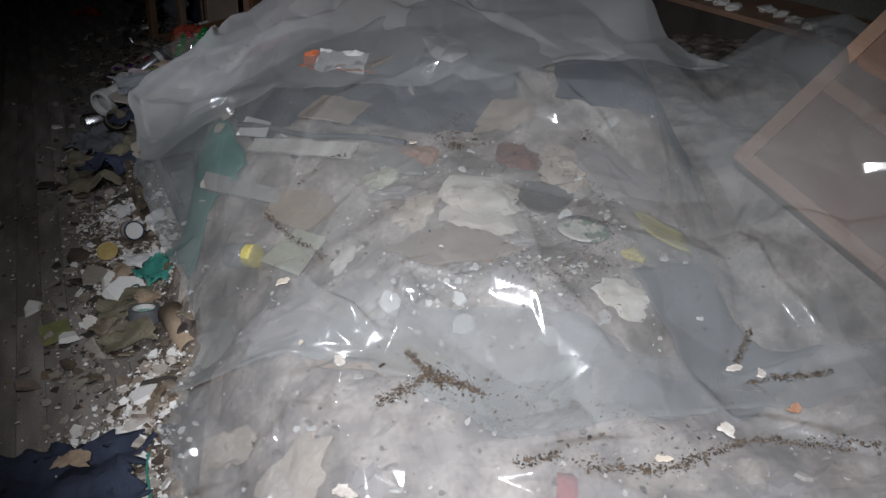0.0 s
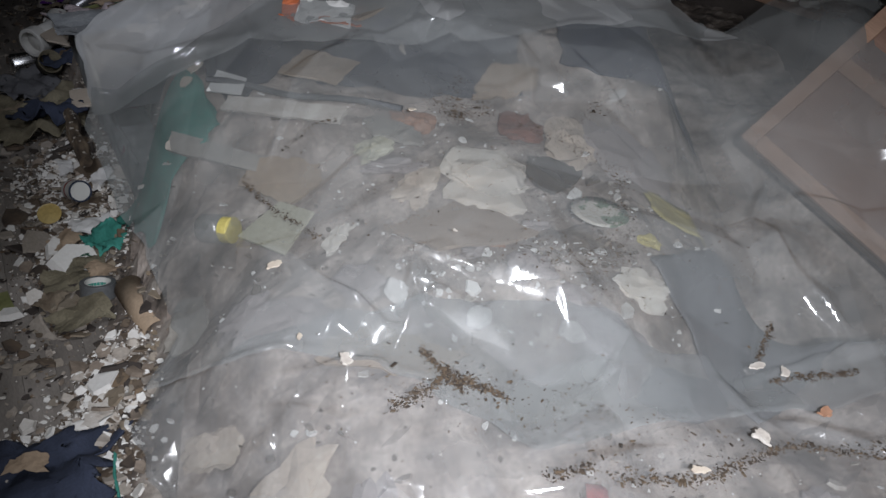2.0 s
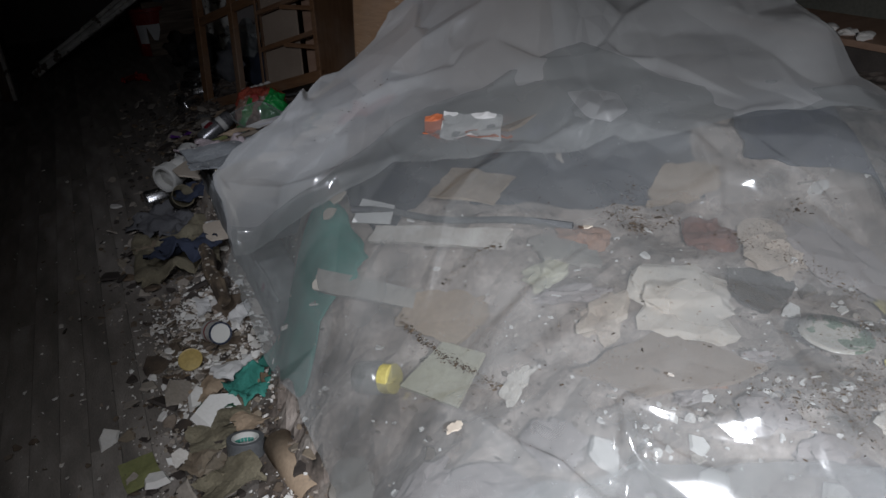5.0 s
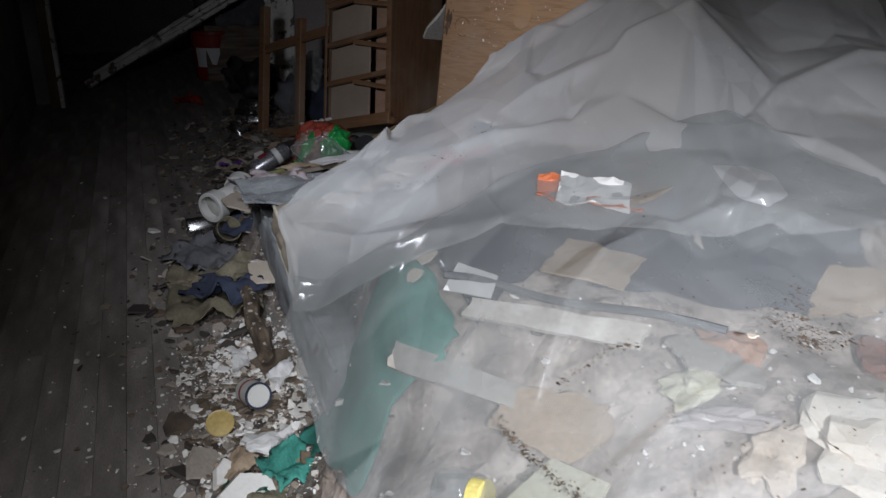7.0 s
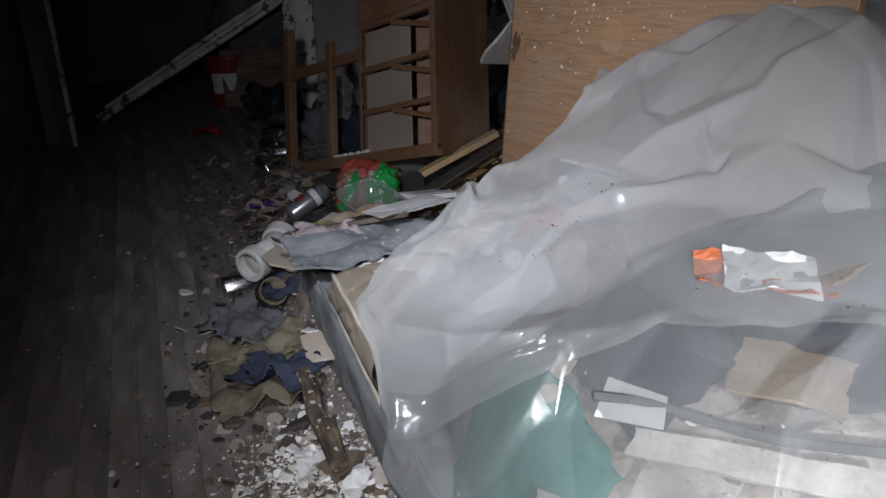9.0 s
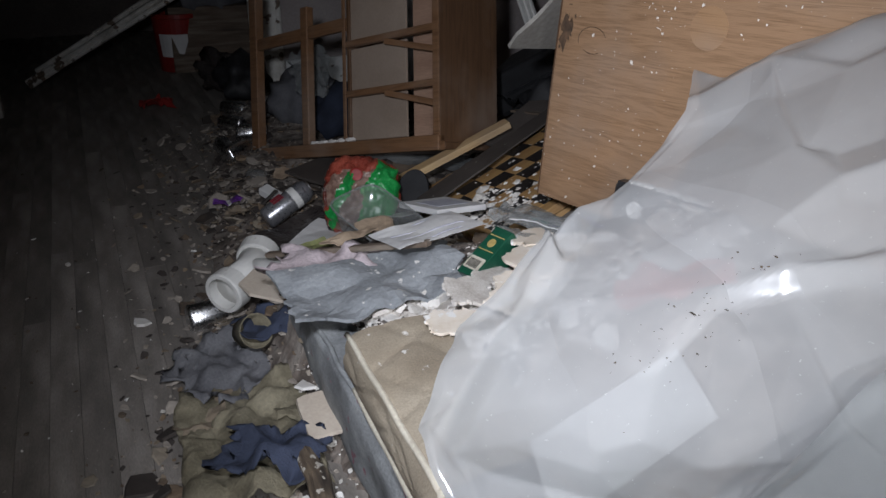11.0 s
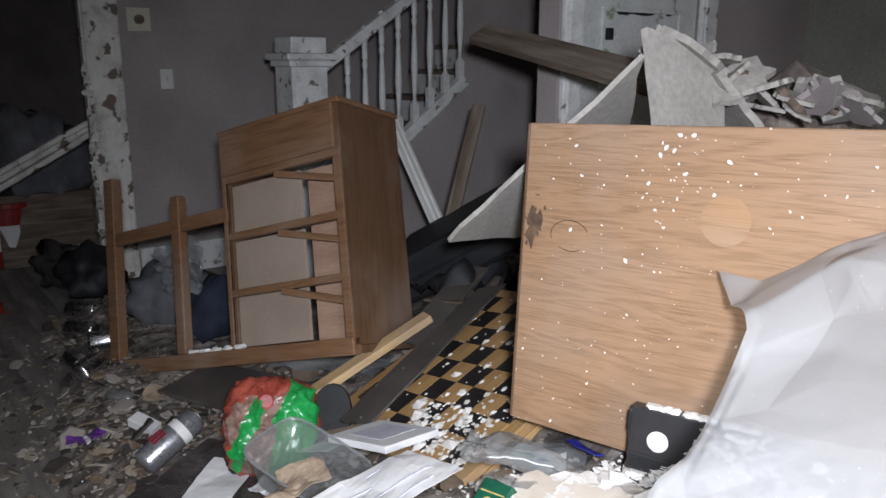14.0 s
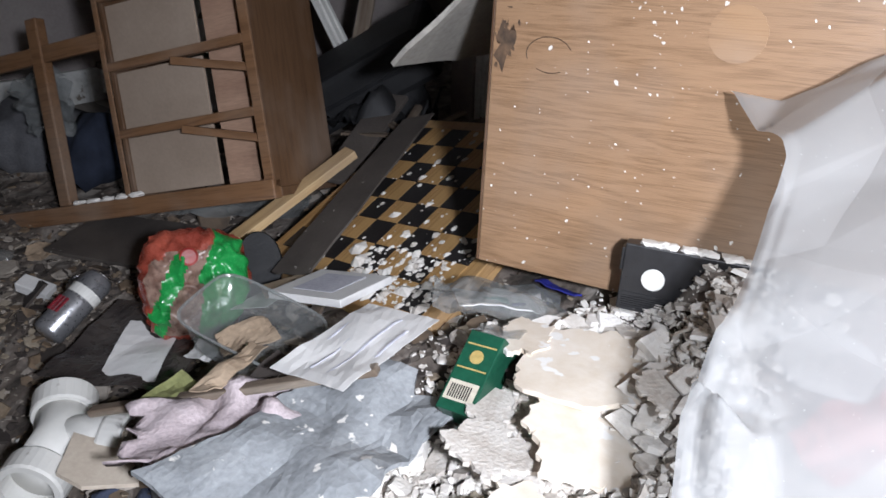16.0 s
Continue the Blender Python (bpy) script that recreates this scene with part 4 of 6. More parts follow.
def tabletop():
    """Oak-veneer table on its long edge, leaning back."""
    ob = thing("table", axes((-0.015, 0.955, 0.515), (0.58, -0.81, 0.035), (0.05, 0.08, 0.735)), "oak-veneer table on its side, spattered with white paint", "table")
    part("tabletop", box((0, 0, 0), (1.25, 0.028, 0.735), 0.004), "oak", ob)
    part("edge_band", box((-0.006, 0.002, 0.002), (-0.0002, 0.026, 0.733), 0.001), "dresser_side", ob)
    part("apron", box((0.06, 0.0285, 0.06), (1.19, 0.048, 0.13), 0.003), "dresser_side", ob)
    part("apron", box((0.06, 0.0285, 0.6), (1.19, 0.048, 0.67), 0.003), "dresser_side", ob)
    for x in (0.07, 1.12):
        for z in (0.14, 0.53):
            part("leg", box((x, 0.0285, z), (x + 0.06, 0.45, z + 0.06), 0.005), "dresser_side", ob)
    part("ring_mark", lathe([(0.052, 0.0), (0.052, 0.0006)], 40), "ring", ob, "clean pale round mark").matrix_local = pose(0.492, -0.0002, 0.543, 90)
    part("burn_mark", slab_shape(blob_outline(0.02, 0.042, 5, 26, 0.5), 0.0006), "burn", ob, "dark scorched stain").matrix_local = pose(0.03, -0.0002, 0.49, 90)
    for k in range(26):
        r_ = random.Random(40 + k)
        part("burn_speck", slab_shape(blob_outline(r_.uniform(0.002, 0.007), r_.uniform(0.002, 0.008), 60 + k, 9, 0.5), 0.0005), "burn", ob).matrix_local = pose(max(0.006, 0.032 + r_.gauss(0, 0.013)), -0.0002, 0.49 + r_.gauss(0, 0.032), 90)
    for r0, a0, a1, mx_, mz in ((0.05, 20, 200, 0.13, 0.475), (0.048, 230, 300, 0.135, 0.472)):
        part("stain_ring", tube([(mx_ + r0 * math.cos(radians(a0 + (a1 - a0) * j / 18)), -0.0002, mz + 0.7 * r0 * math.sin(radians(a0 + (a1 - a0) * j / 18))) for j in range(19)], 0.0011, 6), "burn", ob, "faint dark ring stain")
    rnd = random.Random(12)
    for k in range(260):
        big = min(math.exp(rnd.gauss(0, 0.55)) * (0.001 if k % 12 else 0.0021), 0.004)
        o = part("paint_spatter", slab_shape(blob_outline(big * 1.5, big, k, 8, 0.4), 0.0006), "plaster", ob)
        o.matrix_local = pose(rnd.uniform(0.02, 1.1) if k % 4 else rnd.gauss(0.39, 0.06), -0.0001, rnd.uniform(0.02, 0.72) if k % 4 else rnd.uniform(0.4, 0.72), 90, rnd.uniform(0, 180), 0)


tabletop()


def chess_table():
    ob = thing("chess_board", axes((-0.125, 1.03, 0.345), (0.842, 0.377, 0.386), (-0.428, 0.032, 0.903)), "inlaid wooden chessboard table top covered in plaster dust", "chessboard")
    q, b, n = 0.095, 0.05, 8
    S = q * n
    part("box_base", box((-b, -b, -0.075), (S + b, S + b, -0.031), 0.003), "chess_light", ob)
    part("box_lid", box((-b, -b, -0.029), (S + b, S + b, 0.0), 0.004), "chess_light", ob)
    one = {k: None for k in (0, 1)}
    for i in range(n):
        for j in range(n):
            k = (i + j) % 2
            if one[k] is None:
                o = part("square", box((0, 0, 0), (q - 0.002, q - 0.002, 0.0025), 0.0), ("chess_dark", "chess_light")[k], ob)
                one[k] = o
            else:
                o = new("square", one[k].data)
                o.parent = ob
            o.matrix_local = pose(i * q, j * q, 0.0005)


chess_table()


# ---- open rubbish round the heap ----
def at(x, y, rz=0.0, dz=0.0, rx=0.0, ry=0.0):
    return pose(x, y, heap(x, y) + dz, rx, ry, rz)


def single(name, bm, mat, m, label, category, group="", smooth=False):
    """A thing of one piece."""
    ob = part(name, bm, mat, smooth=smooth)
    ob.matrix_world = m
    return tagged(ob, label, category, group)


def span(a, b, roll=0.0):
    """A frame at a whose x runs to b, with z up."""
    a, b = Vector(a), Vector(b)
    return axes(a, b - a, (0, 0, 1)) @ pose(0, 0, 0, roll)


# planks and sticks
d = (Vector((0.03, 2.0, 0.415)) - Vector((-0.50, 1.84, 0.20))).length
single("plank", box((0, -0.03, 0), (d, 0.03, 0.03), 0.003), "pine", span((-0.50, 1.84, 0.19), (0.03, 2.0, 0.43)), "pale sawn pine batten lying on the chessboard", "plank")
strip = slab_shape([(0, -0.075), (0.88, -0.06), (0.87, 0.07), (0.02, 0.085)], 0.006, 0.004, 3, 6)
single("board_strip", strip, "dark_board", axes((-0.35, 1.46, 0.285), (0.60, 0.53, 0.235), (-0.428, 0.032, 0.903)), "dark brown thin board lying across the chessboard", "board")
d = 0.70
single("stick", box((0, -0.012, 0), (0.68, 0.014, 0.018), 0.003), "old_wood", span((-0.88, 1.06, 0.25), (-0.45, 0.75, 0.425)), "thin weathered wooden lath on the rubbish", "lath")
single("plank", box((0, -0.035, 0), (0.62, 0.035, 0.02), 0.003), "pine", span((0.32, 2.8, 0.62), (0.53, 3.02, 1.2)), "tan board leaning beside the staircase", "plank", "").data.materials[0] = M["old_wood"]
single("log", tube([(0, 0, 0), (0.12, 0.01, 0.004), (0.26, -0.008, 0), (0.4, 0.004, 0.006), (0.52, 0, 0)], 0.03, 9, [0.75, 1, 0.9, 1.05, 0.8]), "bark", span((-0.683, 0.265, 0.1), (-0.434, -0.359, 0.1)), "rotten dark wooden post end with flaking bark", "wood")
single("plank", box((0, -0.06, 0), (0.55, 0.06, 0.02), 0.003), "dark_board", span((-0.05, 2.0, 0.33), (0.3, 2.35, 0.5)), "short brown board beside the dresser", "plank")
single("panel", slab_shape([(0, 0), (0.62, -0.1), (0.66, 0.2), (0.05, 0.3)], 0.012, 0.006, 6, 5), "dark_board", at(-1.02, 2.30, -38, 0.05, 4, -4), "dusty brown hardboard panel under the dresser", "board")
single("panel", crumple(0.34, 0.42, 16, 18, 0.03, 4, 4, 0.003), "dark_film", at(-0.76, 1.48, -30, 0.06), "glossy dark brown plastic sheet", "plastic sheet")
single("plastic_scrap", crumple(0.5, 0.2, 18, 10, 0.04, 9, 5, 0.002), "clear_plastic", at(-0.35, 2.25, -25, 0.05), "blue-grey clear plastic scrap below the dresser", "plastic")


def drinks_can(m, label, group="", mat="can_print", crush=0.0, r=0.046, h=0.22):
    ob = thing("drinks_can", m, label, "can", group)
    b = lathe([(r * 0.7, 0), (r * 0.93, 0.006), (r, 0.014), (r, h - 0.022), (r * 0.86, h - 0.006), (r * 0.82, h)], 24)
    for v in b.verts:
        if crush:
            v.co += Vector((noise.noise(v.co * 25), noise.noise(v.co * 25 + Vector((5, 0, 0))), 0)) * crush
    part("body", b, mat, ob, smooth=True)
    part("end", lathe([(r * 0.80, 0), (r * 0.80, 0.004), (r * 0.7, 0.001)], 24), "silver", ob).matrix_local = pose(0, 0, h - 0.001)
    return ob


can = drinks_can(axes((-1.0, 1.66, 0.13), (0.55, -0.83, 0.0), (0.75, 0.42, 0.42)), "tall silver drinks can with maroon markings, lying down")
for k, dx in enumerate((-0.016, 0.0, 0.016)):
    part("marking", box((dx - 0.005, -0.048, 0.06), (dx + 0.004, -0.044, 0.11)), "maroon", can)
part("band", lathe([(0.0468, 0.135), (0.0468, 0.165)], 24, False), "white_plastic", can)
single("foil_cup", lathe([(0.028, 0), (0.032, 0.004), (0.045, 0.035), (0.047, 0.036), (0.043, 0.034), (0.03, 0.006)], 24), "silver", at(-0.9, 1.83, 0, 0.06, 40, 20), "crumpled shiny foil cup", "foil cup", smooth=True)
for k, (x, y, a) in enumerate(((-1.46, 2.9, 30), (-1.40, 3.05, 100), (-1.36, 2.62, 160), (-1.55, 3.35, 60), (-1.3, 3.5, 10), (-1.62, 3.7, 70))):
    drinks_can(pose(x, y, 0.05 + heap(x, y), 90, 0, a), "crushed silver drinks can among the litter", "crushed cans", "silver", 0.016, h=0.17)
bm = box((0, 0, 0), (0.11, 0.055, 0.035), 0.003)
box((0.012, -0.001, 0.012), (0.1, 0.0, 0.016), bm=bm)
single("carton", bm, "paper", at(-1.10, 2.06, -35, 0.03, 10, 15), "small white carton with faint print", "carton")
w = thing("snack_wrapper", at(-1.25, 2.10, 20, 0.012), "purple plastic snack wrapper with a white band", "wrapper")
part("film", crumple(0.14, 0.08, 14, 8, 0.025, 14, 12, 0.002), "purple", w)
part("band", crumple(0.015, 0.08, 3, 8, 0.02, 14, 12, 0.0055), "paper", w)


def printed_bag():
    """A puffed, crumpled snack bag: a pillow of film with its print in zones."""
    ob = thing("plastic_bag", pose(-0.60, 1.50, heap(-0.60, 1.5) + 0.185, -22, 8, -6) @ Matrix.Scale(0.93, 4), "crumpled green and red printed plastic bag", "plastic bag")
    n = 40

    def point(i, j, side):
        u, v = 2 * i / n - 1, 2 * j / n - 1
        r = max(0.0, (1 - abs(u) ** 2.6) * (1 - abs(v) ** 2.6))
        p = Vector((0.155 * u * (1 - 0.22 * v * v + 0.06 * v), -side * 0.085 * r ** 0.5, 0.165 * v * (1 - 0.16 * u * u)))
        q = Vector((u * 2.3, v * 2.3, 3.0 * side))
        p.y -= side * (0.045 * (abs(noise.noise(q)) - 0.2) + 0.018 * (abs(noise.noise(q * 2.3)) - 0.2) + 0.004 * noise.noise(q * 5)) * min(1, r * 3)
        p.x += 0.014 * noise.noise(q * 2 + Vector((4, 0, 0)))
        p.z += 0.014 * noise.noise(q * 2 + Vector((0, 7, 0)))
        return p

    def zone(u, v):
        w = 0.16 * noise.noise(Vector((u * 3, v * 3, 1.5)))
        if u > 0.12 + 0.35 * v * v * (1 if v > 0 else -0.6) + w:
            return 0
        if v > 0.66 + 0.3 * u + w or u < -0.86 + w * 0.4 or v < -0.84 + w:
            return 1
        if abs(u + 0.42 - 0.42 * v) < 0.17 + 0.5 * w:
            return 2
        return 3
    names = (("green_panel", "bag_green", "glossy green print"), ("red_panel", "bag_red", "orange-red print"), ("green_stripe", "bag_green", "green stripe"), ("photo_panel", "bag_brown", "brown and white photo print"))
    for z, (nm, mt, lab) in enumerate(names):
        bm = bmesh.new()
        vs = {}
        for i in range(n):
            for j in range(n):
                if zone((2 * i + 1) / n - 1, (2 * j + 1) / n - 1) != z:
                    continue
                c = [(i, j), (i + 1, j), (i + 1, j + 1), (i, j + 1)]
                for k in c:
                    if k not in vs:
                        vs[k] = bm.verts.new(point(*k, 1))
                bm.faces.new([vs[k] for k in c])
        part(nm, bm, mt, ob, lab, True)
    bm = bmesh.new()
    g = [[bm.verts.new(point(i, j, -1)) for j in range(n + 1)] for i in range(n + 1)]
    for i in range(n):
        for j in range(n):
            bm.faces.new((g[i][j], g[i][j + 1], g[i + 1][j + 1], g[i + 1][j]))
    part("bag_back", bm, "bag_red", ob, "orange-red back", True)
    part("emblem", lathe([(0.026, 0), (0.026, 0.002), (0.02, 0.004)], 20), "red_plastic", ob, "small round red emblem").matrix_local = pose(-0.02, point(17, 31, 1).y - 0.001, 0.09, 80, 0, 0)


printed_bag()
sole = lathe([(0.0, 0), (0.062, 0.0), (0.07, 0.012), (0.066, 0.024), (0.0, 0.026)], 24, False)
for v in sole.verts:
    v.co.y *= 1.55
single("shoe_sole", sole, "black", pose(-0.40, 1.62, 0.25, 50, 0, -15), "black rubber shoe sole on edge", "shoe sole")


def page(name, w, h, m, label, curl=0.03, lines=0, seed=1, mat="paper"):
    ob = thing(name, m, label, "paper")
    part("sheet", crumple(w, h, 10, 12, curl, seed, 4, 0.001), mat, ob)
    for k in range(lines):
        part("print_line", crumple(w * (0.75 if k % 3 else 0.5), h * 0.025, 10, 1, curl, seed, 4, 0.0022), "ink", ob).matrix_local = pose(0, h * (0.36 - 0.72 * k / max(1, lines - 1)), 0.0)
    return ob


page("paper_sheet", 0.15, 0.29, at(-0.76, 1.42, -22, 0.07), "white sheet of paper in the rubbish", 0.012, 0, 3)
page("envelope", 0.17, 0.13, at(-0.42, 1.42, 40, 0.09, -14, 8), "white envelope with a torn corner", 0.015, 0, 5)
nb = thing("note_pad", at(-0.30, 1.20, 32, 0.09, -12, 6), "white note pad with printed page and cardboard back", "note pad")
part("page_block", box((-0.1, -0.12, 0), (0.1, 0.12, 0.02), 0.002), "paper", nb)
part("printed_block", box((-0.06, -0.06, 0.02), (0.07, 0.07, 0.021)), "ink", nb, "faint violet print")
part("cover", slab_shape([(-0.105, 0.125), (0.105, 0.12), (0.08, 0.2), (-0.03, 0.23)], 0.002), "cardboard", nb)
page("newspaper", 0.28, 0.2, at(-0.36, 0.80, 28, 0.075, -10, -5), "folded white leaflet on the heap", 0.02, 4, 8)


def tub():
    ob = thing("plastic_tub", at(-0.52, 1.12, -47, 0.05, 8, 14), "clear plastic tub with rubbish in it", "plastic tub")
    bm = bmesh.new()
    prof = [(0.085, 0.12, 0.0), (0.1, 0.15, 0.085), (0.108, 0.158, 0.087), (0.108, 0.158, 0.093)]
    rings = []
    for a, b, z in prof:
        ring = []
        for k in range(32):
            t = 2 * math.pi * k / 32
            c, s = math.cos(t), math.sin(t)
            ring.append(bm.verts.new((b * math.copysign(abs(c) ** 0.4, c), a * math.copysign(abs(s) ** 0.4, s), z)))
        rings.append(ring)
    for p, q in zip(rings, rings[1:]):
        for k in range(32):
            bm.faces.new((p[k], p[(k + 1) % 32], q[(k + 1) % 32], q[k]))
    part("wall", bm, "clear_plastic", ob, smooth=True)
    base = bmesh.new()
    base.faces.new([base.verts.new((0.119 * math.copysign(abs(math.cos(t)) ** 0.4, math.cos(t)), 0.084 * math.copysign(abs(math.sin(t)) ** 0.4, math.sin(t)), 0.001)) for t in (2 * math.pi * k / 32 for k in range(32))])
    part("base", base, "clear_plastic", ob)
    lip = [(0.155 * math.copysign(abs(math.cos(t)) ** 0.4, math.cos(t)), 0.105 * math.copysign(abs(math.sin(t)) ** 0.4, math.sin(t)), 0.09) for t in (2 * math.pi * k / 48 for k in range(49))]
    part("rim", tube(lip, 0.004, 6), "clear_plastic", ob, "rolled rim", True)
    single("cardboard_scrap", crumple(0.13, 0.1, 10, 8, 0.03, 4, 8, 0.003), "cardboard", at(-0.53, 1.11, 10, 0.075), "brown cardboard scrap in a plastic tub", "cardboard")
    single("paper_scrap", crumple(0.07, 0.09, 8, 8, 0.03, 6, 8, 0.002), "paper", at(-0.62, 1.18, 40, 0.085), "crumpled white paper scrap", "paper")


tub()
single("cloth", crumple(0.36, 0.22, 26, 18, 0.05, 21, 7, 0.005, rag=0.15), "pink_cloth", at(-0.63, 0.78, -15, 0.03), "crumpled dusty pink cloth", "cloth", smooth=True)
single("board_scrap", slab_shape(blob_outline(0.09, 0.11, 3, 10, 0.2), 0.01, 0.003, 2), "tile", at(-0.86, 0.98, 20, 0.04, 6, 8), "beige board scrap on rubbish", "board")
single("paper_scrap", crumple(0.1, 0.15, 8, 8, 0.02, 11, 8, 0.002), "olive", at(-0.70, 0.93, 30, 0.05), "pale green paper scrap", "paper")
single("cardboard_scrap", crumple(0.05, 0.2, 5, 10, 0.02, 13, 8, 0.003), "cardboard", at(-0.60, 0.92, -50, 0.07), "tan cardboard strip on rubbish", "cardboard")
single("felt_sheet", crumple(0.52, 0.30, 24, 16, 0.035, 17, 4, 0.01, rag=0.2), "felt", at(-0.50, 0.62, 25, 0.03), "grey felt sheet dusted with plaster", "felt")


def green_box():
    ob = thing("drinks_carton", axes((-0.285, 0.58, 0.44), (0.45, -0.75, 0.1), (0.35, 0.45, 0.35)), "dark green printed carton lying on the heap", "carton")
    part("box", box((0, 0, 0), (0.075, 0.07, 0.165), 0.002), "box_green", ob)
    for z0, z1, mt in ((0.02, 0.06, "piping"), (0.085, 0.088, "gold"), (0.135, 0.138, "gold")):
        part("print_band", box((0.006, -0.0015, z0), (0.069, 0.0, z1)), mt, ob)
    part("emblem", lathe([(0.014, 0), (0.014, 0.002)], 16), "gold", ob).matrix_local = pose(0.037, 0.0, 0.112, 90)
    for k in range(9):
        part("barcode_line", box((0.014 + 0.0052 * k, -0.0028, 0.025), (0.016 + 0.0052 * k, -0.0016, 0.052)), "black", ob)
    part("open_end", crumple(0.08, 0.09, 8, 8, 0.02, 6, 9, 0.002), "clear_plastic", ob).matrix_local = pose(0.04, 0.035, 0.18, 40, 0, 0)


green_box()
single("rubber_wedge", slab_shape([(0, 0), (0.13, 0.02), (0.11, 0.16), (0.02, 0.14)], 0.02, 0.004, 3, 4), "dark_film", at(-0.17, 0.60, -30, 0.05, 15, 20), "dark torn rubber sheet scrap", "rubber scrap")
pb = thing("mail_bag", at(-0.02, 0.84, -25, 0.03, -8, 6), "clear plastic bag holding leaflets, with a blue band", "plastic bag")
part("leaflet", crumple(0.19, 0.14, 12, 10, 0.03, 5, 5, 0.003), "paper", pb)
part("photo", crumple(0.05, 0.03, 5, 4, 0.03, 5, 5, 0.006), "teal", pb)
part("photo", crumple(0.03, 0.03, 5, 4, 0.03, 5, 5, 0.006), "blue_print", pb).matrix_local = pose(0.05, -0.02, 0)
part("bag_film", crumple(0.3, 0.2, 22, 16, 0.045, 7, 7, 0.001), "clear_plastic", pb).matrix_local = pose(0, 0, 0.012)
part("band", crumple(0.02, 0.14, 3, 10, 0.02, 5, 5, 0.004), "blue_print", pb).matrix_local = pose(0.14, 0.06, 0.03, 0, 0, 30)


def cassette():
    ob = thing("video_cassette", axes((0.125, 0.615, 0.54), (0.70, -0.71, -0.02), (0.05, 0.06, 0.9)) @ Matrix.Scale(1.36, 4), "black video cassette with white reels standing against the tabletop", "video cassette")
    part("shell", box((0, 0, 0), (0.187, 0.025, 0.103), 0.002), "black_plastic", ob)
    part("seam", box((0.004, -0.0012, 0.028), (0.183, -0.0002, 0.03)), "black", ob)
    for k in range(6):
        part("grip_rib", box((0.005, -0.0015, 0.005 + 0.0035 * k), (0.18, -0.0003, 0.0065 + 0.0035 * k)), "black", ob)
    for x in (0.046, 0.137):
        part("reel", lathe([(0.0165, 0), (0.0165, 0.0022), (0.014, 0.003), (0.008, 0.0015)], 28), "white_plastic", ob, "white reel hub").matrix_local = pose(x, -0.0001, 0.055, 90)
    part("flap", box((-0.004, 0.003, 0.06), (0.0, 0.02, 0.095), 0.001), "black_plastic", ob)
    for k in range(14):
        rnd = random.Random(k)
        part("plaster_crumb", lump(rnd.uniform(0.006, 0.018), 0.012, rnd.uniform(0.003, 0.007), k, sub=1), "plaster", ob).matrix_local = pose(rnd.uniform(0.01, 0.18), 0.012, 0.105)


cassette()


def pipe_fitting():
    """White drain branch with three hubs."""
    ob = thing("pipe_fitting", pose(-0.945, 1.11, heap(-0.945, 1.11) + 0.07, 0, 0, 0) @ Matrix.Scale(1.1, 4), "white plastic drain pipe branch lying on the floor", "pipe fitting")
    part("run", tube([(-0.055, -0.09, 0), (-0.01, 0.0, 0.01), (0.0, 0.09, 0.025)], 0.054, 24), "white_plastic", ob, smooth=True)
    part("branch", tube([(-0.01, 0.0, 0.01), (0.06, -0.03, 0.01), (0.09, -0.045, 0.0)], 0.05, 24), "white_plastic", ob, smooth=True)
    for p, q in (((-0.07, -0.125, 0), (-0.045, -0.075, 0.003)), ((-0.003, 0.06, 0.019), (0.004, 0.115, 0.031)), ((0.07, -0.036, 0.003), (0.11, -0.056, -0.002))):
        d = (Vector(q) - Vector(p))
        o = part("hub", lathe([(0.05, 0), (0.062, 0), (0.065, 0.006), (0.065, d.length - 0.004), (0.062, d.length), (0.053, d.length), (0.05, 0.0)], 28, False), "white_plastic", ob, smooth=False)
        o.matrix_local = Matrix.Translation(p) @ d.to_track_quat("Z", "Y").to_matrix().to_4x4()


pipe_fitting()

# plaster slabs and big flakes in front of the table
rnd = random.Random(7)
big = [(-0.2, -0.09), (-0.06, -0.15), (0.03, -0.11), (0.13, -0.14), (0.2, -0.03), (0.15, 0.05), (0.18, 0.12), (0.04, 0.16), (-0.04, 0.11), (-0.14, 0.13), (-0.16, 0.02)]
for k, (x, y, sc, a, mt) in enumerate(((0.02, 0.44, 1.0, -35, "plaster_cream"), (-0.13, 0.33, 0.62, 60, "plaster_cream"), (-0.26, 0.40, 0.42, 100, "plaster"),
                                       (-0.08, 0.62, 0.36, 220, "plaster_cream"), (-0.3, 0.27, 0.4, 190, "plaster_cream"), (0.0, 0.30, 0.3, 80, "plaster"), (-0.2, 0.52, 0.3, 40, "plaster"))):
    single("plaster_slab", slab_shape([(p * sc * rnd.uniform(0.85, 1.15), q * sc * rnd.uniform(0.85, 1.15)) for p, q in big], rnd.uniform(0.006, 0.011), 0.006, k, 6), mt, at(x, y, a, 0.034 + 0.007 * (k % 4), rnd.uniform(-4, 4), rnd.uniform(-4, 4)), "broken cream plaster slab", "plaster", "broken plaster slabs")


